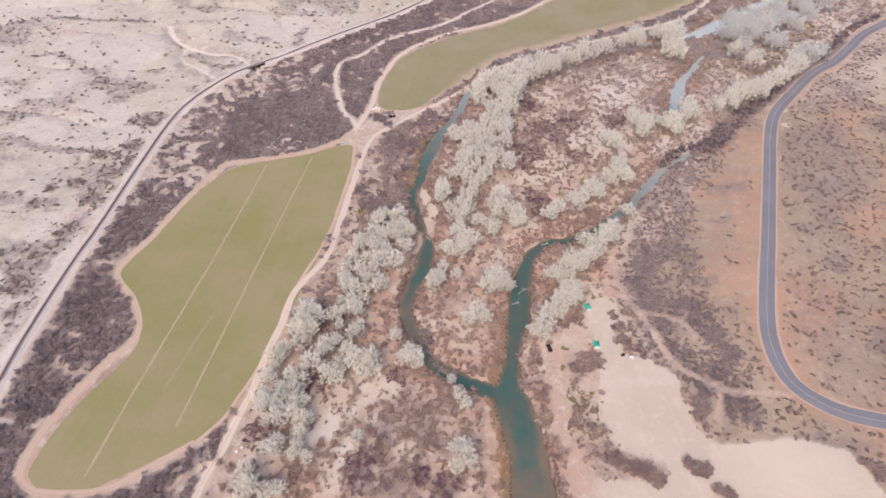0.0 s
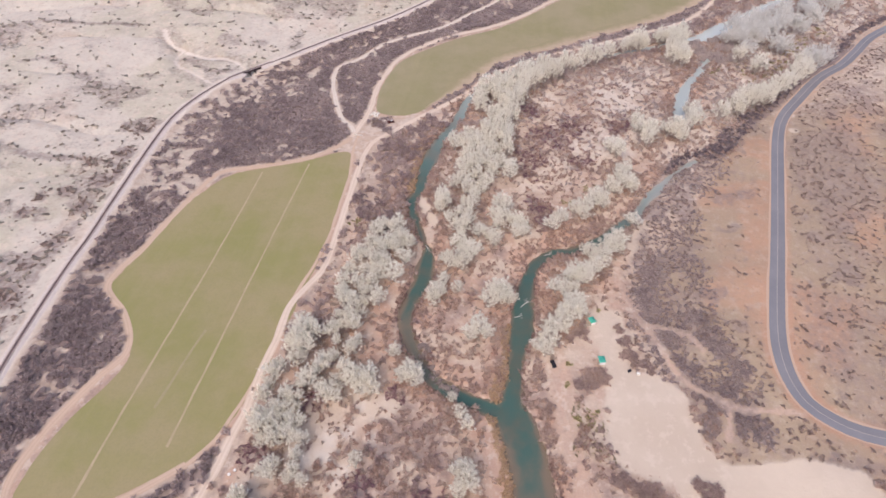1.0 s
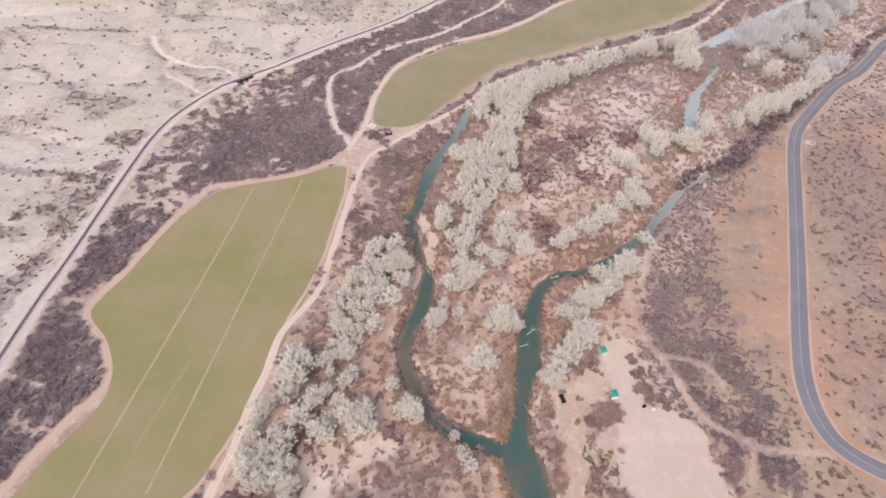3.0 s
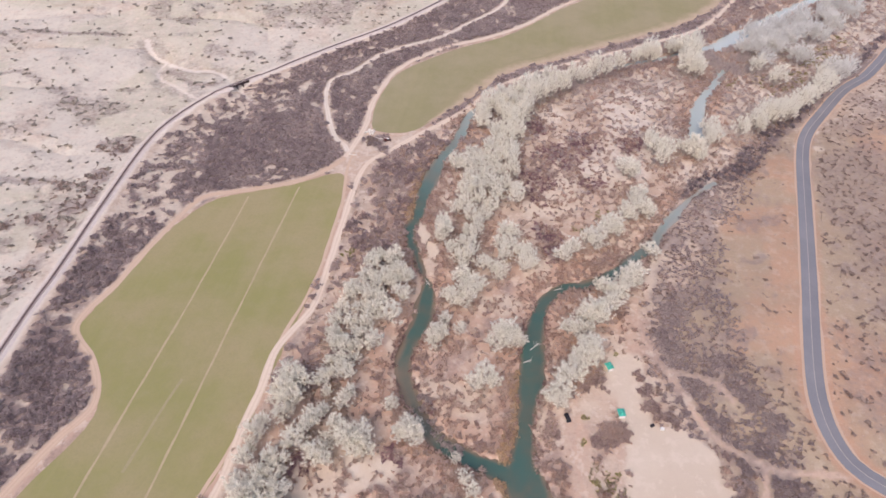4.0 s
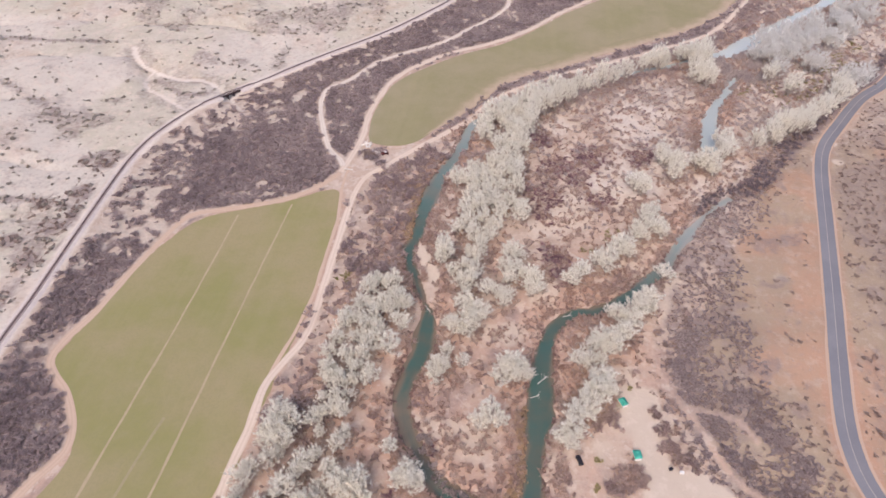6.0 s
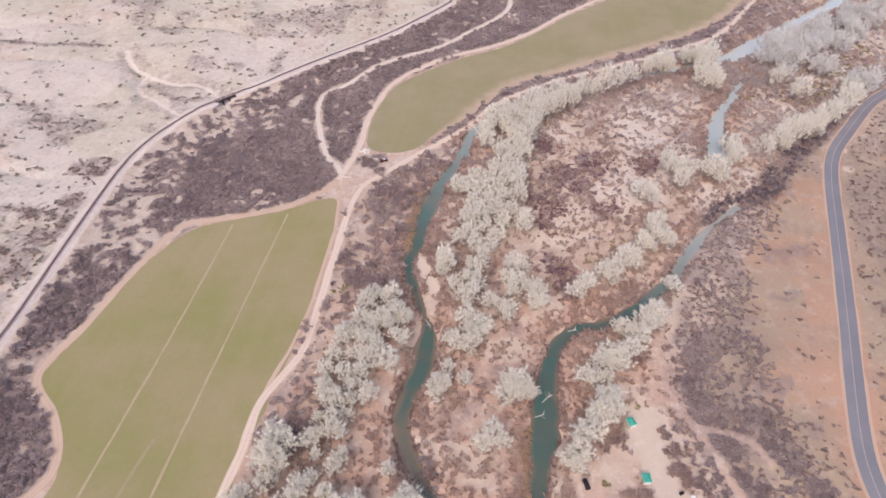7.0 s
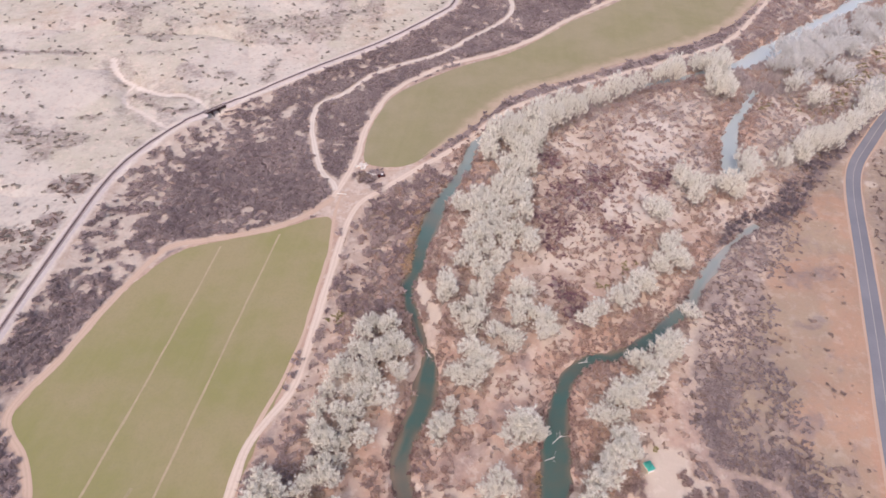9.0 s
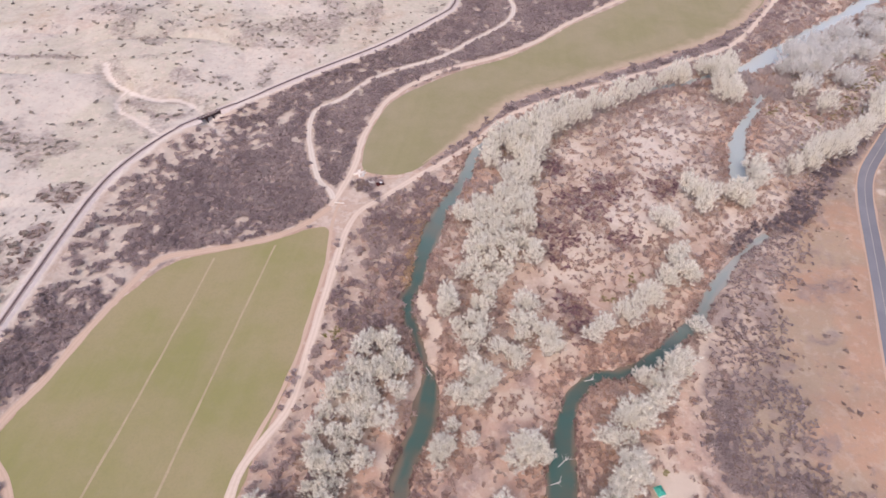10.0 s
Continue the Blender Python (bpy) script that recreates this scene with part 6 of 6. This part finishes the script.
CAMP_GREENS = [(62.8, 150.2), (58.3, 148.1), (65.9, 154.5), (54.9, 168.6), (57.0, 152.9), (61, 147.5), (75.6, 211.5), (57.6, 179.8)]
cx, cy = thickened(CAMP_GREENS, 7, 1.4)
scatter("camp_green_bushes", cx, cy, 0.6 + 0.5 * rng.random(len(cx)), low_shapes, M["lime"], "small yellow-green bushes on the camp sand", "bushes", 0.9)
x, y, gen = candidates((50, 125), (78, 165), 1.4, 21)
m = gen.random(len(x)) < 0.75 * patches(x, y, SAGE, 0.8)
scatter("camp_sage", x[m], y[m], 0.5 + 0.7 * gen.random(m.sum()), low_shapes, M["sage"], "low grey-green sage on sand beside the river", "sage", 0.8)
x, y, gen = candidates((-40, 95), (50, 350), 0.9, 22)
by_reed = np.minimum.reduce([off_line(x, y, v, 10)[0] for v in reed_lines])
m = (gen.random(len(x)) < 0.9 * (1 - smooth(1.6, 4.6, by_reed + 2 * (rough(x, y, 5, 89) - 0.5)))) & (bank(x, y) > -0.3)
scatter("golden_reeds", x[m], y[m], 0.6 + 0.7 * gen.random(m.sum()), dense_shapes, M["reed"], "golden dry reeds along the cut river bank", "reeds", 1.7)
CHANNEL_WILLOWS = [(-8.7, 189.3), (-8.0, 186.2), (-7.2, 182.6), (-5.0, 177.6), (-3.2, 173.2), (-1.2, 169.4), (0.8, 167.7), (2.6, 166.8), (6.2, 164.8)]
cx, cy = thickened(CHANNEL_WILLOWS, 5, 1.9)
scatter("channel_willows", cx, cy, 1.0 + 0.9 * rng.random(len(cx)), thicket_shapes, M["ash_twigs"], "pale lilac-grey willows leaning over the narrow channel", "willows", 2.0)


# ---- things at the camp ground and the ranch yard ----
M.update({
    "teal": plain("teal_canvas", (0.12, 0.70, 0.56), (0.10, 0.62, 0.50), 1.2, 0.7),
    "white": plain("white_paint", (0.82, 0.80, 0.77), (0.74, 0.72, 0.68), 1.5, 0.5),
    "steel": plain("galvanised_steel", (0.45, 0.45, 0.46), (0.36, 0.36, 0.37), 0.8, 0.4, 0.7),
    "dark_paint": plain("dark_car_paint", (0.022, 0.020, 0.028), (0.03, 0.027, 0.035), 2.0, 0.3),
    "maroon_paint": plain("maroon_car_paint", (0.10, 0.022, 0.02), (0.12, 0.03, 0.025), 2.0, 0.35),
    "tyre": plain("tyre_rubber", (0.02, 0.02, 0.02), (0.035, 0.033, 0.032), 0.4, 0.9),
    "glass": plain("car_glass", (0.03, 0.035, 0.04), (0.04, 0.045, 0.05), 1.0, 0.08),
    "dead_wood": plain("bleached_wood", (0.80, 0.76, 0.70), (0.66, 0.61, 0.55), 0.8),
})


def on_ground(x, y, turn=0.0, lift=0.0):
    return pose(x, y, float(height(x, y)) + lift, 0, 0, turn)


def canopy_tent(x, y, turn):
    thing = tagged(new("canopy_tent"), "teal canopy shelter with white skirts standing on pale sand", "canopy", "camp canopies")
    thing.matrix_world = on_ground(x, y, turn, 0.0)
    for a in (-1.35, 1.35):
        for b in (-1.65, 1.65):
            part("leg", tube(bmesh.new(), (a, b, -0.1), (a, b, 2.15), 0.05, 0.05, 6), M["steel"], thing)
    bm = bmesh.new()
    low = [bm.verts.new((a * 1.5, b * 1.8, 2.1)) for a, b in ((-1, -1), (1, -1), (1, 1), (-1, 1))]
    ridge = [bm.verts.new((0, b, 2.95)) for b in (-0.6, 0.6)]
    for f in ((low[0], low[1], ridge[0]), (low[1], low[2], ridge[1], ridge[0]), (low[2], low[3], ridge[1]), (low[3], low[0], ridge[0], ridge[1])):
        bm.faces.new(f)
    bmesh.ops.solidify(bm, geom=bm.faces[:], thickness=0.04)
    roof = part("roof", bm, M["teal"], thing, "teal canvas roof")
    for a, b, w, d in ((0, -1.8, 3.0, 0.04), (0, 1.8, 3.0, 0.04), (-1.5, 0, 0.04, 3.6), (1.5, 0, 0.04, 3.6)):
        part("valance", box(bmesh.new(), a, b, 1.93, w, d, 0.32), M["white"], thing, "white hanging skirt")
    part("side_wall", box(bmesh.new(), 0, -1.74, 1.0, 2.7, 0.03, 1.5), M["white"], thing, "white cloth side wall")
    return thing


def car(name, x, y, turn, paint, label, pickup=False):
    thing = tagged(new(name), label, "car" if not pickup else "pickup truck")
    thing.matrix_world = on_ground(x, y, turn)
    bm = box(bmesh.new(), 0, 0, 0.72, 4.3, 1.8, 0.62, 0, 0.2)
    part("body", bm, paint, thing)
    cab = (0.35, 1.7) if pickup else (-0.35, 2.9)
    bm = bmesh.new()
    made = bmesh.ops.create_cube(bm, size=1, matrix=Matrix.Translation((cab[0], 0, 1.3)) @ Matrix.Diagonal((cab[1], 1.6, 0.62, 1)))
    for v in made["verts"]:
        if v.co.z > 1.3:
            v.co.x = cab[0] + (v.co.x - cab[0]) * 0.76
            v.co.y *= 0.84
    bmesh.ops.bevel(bm, geom=bm.edges[:], offset=0.07, segments=2, affect="EDGES")
    part("cabin", bm, M["glass"], thing, "dark car glass")
    part("roof", box(bmesh.new(), cab[0], 0, 1.63, cab[1] * 0.72, 1.3, 0.06, 0, 0.02), M["white"] if pickup else paint, thing)
    if pickup:
        for b in (-0.86, 0.86):
            part("bed_side", box(bmesh.new(), -1.35, b, 1.15, 1.5, 0.09, 0.35), paint, thing)
        part("tailgate", box(bmesh.new(), -2.1, 0, 1.15, 0.08, 1.7, 0.35), paint, thing)
    for a in (-1.45, 1.45):
        for b in (-0.86, 0.86):
            wheel = part("wheel", tube(bmesh.new(), (a, b - 0.12, 0.34), (a, b + 0.12, 0.34), 0.35, 0.35, 14), M["tyre"], thing)
            out = math.copysign(0.13, b)
            part("rim", tube(bmesh.new(), (a, b, 0.34), (a, b + out, 0.34), 0.21, 0.19, 12), M["steel"], wheel, "steel wheel rim")
    for b in (-0.62, 0.62):
        part("headlight", box(bmesh.new(), 2.13, b, 0.8, 0.06, 0.36, 0.16), M["steel"], thing)
    part("windscreen", box(bmesh.new(), cab[0] + cab[1] * 0.47, 0, 1.3, 0.05, 1.3, 0.4), M["glass"], thing)
    return thing


def snag(x, y, turn, size, seed, label, z=None, thick=0.26):
    """A bleached dead tree lying down or standing bare."""
    gen = np.random.default_rng(seed)
    thing = tagged(new("dead_tree"), label, "driftwood")
    thing.matrix_world = on_ground(x, y, turn) if z is None else pose(x, y, z, 0, 0, turn)
    bm = bmesh.new()
    tube(bm, (-size * 0.5, 0, 0.15), (size * 0.3, 0.1, 0.5), thick, thick * 0.55, 7)
    part("trunk", bm, M["dead_wood"], thing)
    for j in range(6):
        a = -size * 0.1 + j * size * 0.05
        end = (a + size * (0.15 + 0.25 * gen.random()), (gen.random() - 0.5) * size * 0.8, 0.3 + gen.random() * size * 0.3)
        part("branch", tube(bmesh.new(), (a, 0, 0.35), end, thick * 0.36, thick * 0.12, 5), M["dead_wood"], thing)
    return thing


HEAP = [(-48.9, 383.6, 20, 5.5, 5), (-47.2, 384.2, -35, 5, 6), (-46.0, 382.6, 70, 4.5, 8), (-48.3, 382.2, 110, 4, 9), (-42.0, 375.6, -30, 5, 10), (-40.8, 374.0, 35, 4, 11)]
canopy_tent(71.7, 204.1, 20)
canopy_tent(72.5, 181.2, 4)
car("parked_car", 50.4, 179.2, 105, M["dark_paint"], "dark car parked on sand near the river bank")
car("pickup_truck", -36.3, 373.9, 20, M["maroon_paint"], "dark red pickup with a white cab roof in the ranch yard", True)
for x, y, turn, size, seed in ((41.2, 216.8, 40, 7, 1), (37.3, 208.4, 15, 5, 2), (-8.2, 254.6, -60, 6, 3), (56.4, 251.5, 10, 5, 4)):
    snag(x, y, turn, size, seed, "bleached dead tree lying in the river", -1.7, 0.17)
for x, y, turn, size, seed in HEAP:
    snag(x, y, turn, size, seed, "bleached white limbs heaped in the ranch yard", None, 0.75)
log = tagged(new("fallen_log"), "long pale log lying beside the farm tracks", "log")
log.matrix_world = on_ground(-56.5, 358.2, -12)
part("trunk", tube(bmesh.new(), (-2.6, 0, 0.45), (2.6, 0.2, 0.45), 0.32, 0.24, 8), M["dead_wood"], log)
part("branch", tube(bmesh.new(), (1.2, 0.1, 0.5), (2.6, 0.9, 0.9), 0.12, 0.05, 6), M["dead_wood"], log)
for x, y, turn in ((-82.6, 124.9, 10), (-80.8, 126.7, 40)):
    tub = tagged(new("feed_tub"), "small white livestock feed tub beside a dirt road", "tub", "feed tubs")
    tub.matrix_world = on_ground(x, y, turn)
    bm = bmesh.new()
    tube(bm, (0, 0, 0), (0, 0, 0.6), 0.5, 0.62, 16)
    part("shell", bm, M["white"], tub)
    part("rim", tube(bmesh.new(), (0, 0, 0.58), (0, 0, 0.66), 0.66, 0.66, 16), M["white"], tub)
for x, y, turn, paint, label in ((84.3, 176.2, 20, M["dark_paint"], "dark storage crate beside camp brush"), (88.0, 174.8, -10, M["white"], "white storage crate beside camp brush")):
    crate = tagged(new("storage_crate"), label, "crate")
    crate.matrix_world = on_ground(x, y, turn)
    part("body", box(bmesh.new(), 0, 0, 0.45, 1.5, 1.0, 0.9, 0, 0.05), paint, crate)
    part("lid", box(bmesh.new(), 0, 0, 0.95, 1.56, 1.06, 0.1, 0, 0.02), paint, crate)
n = 26
cx, cy = -46.0 + rng.normal(size=n) * 2.6, 373.0 + rng.normal(size=n) * 2.0
scatter("yard_brush", cx, cy, 1.2 + rng.random(n), low_shapes, M["scrub"], "grey-brown brush in the ranch yard", "brush", 1.0)
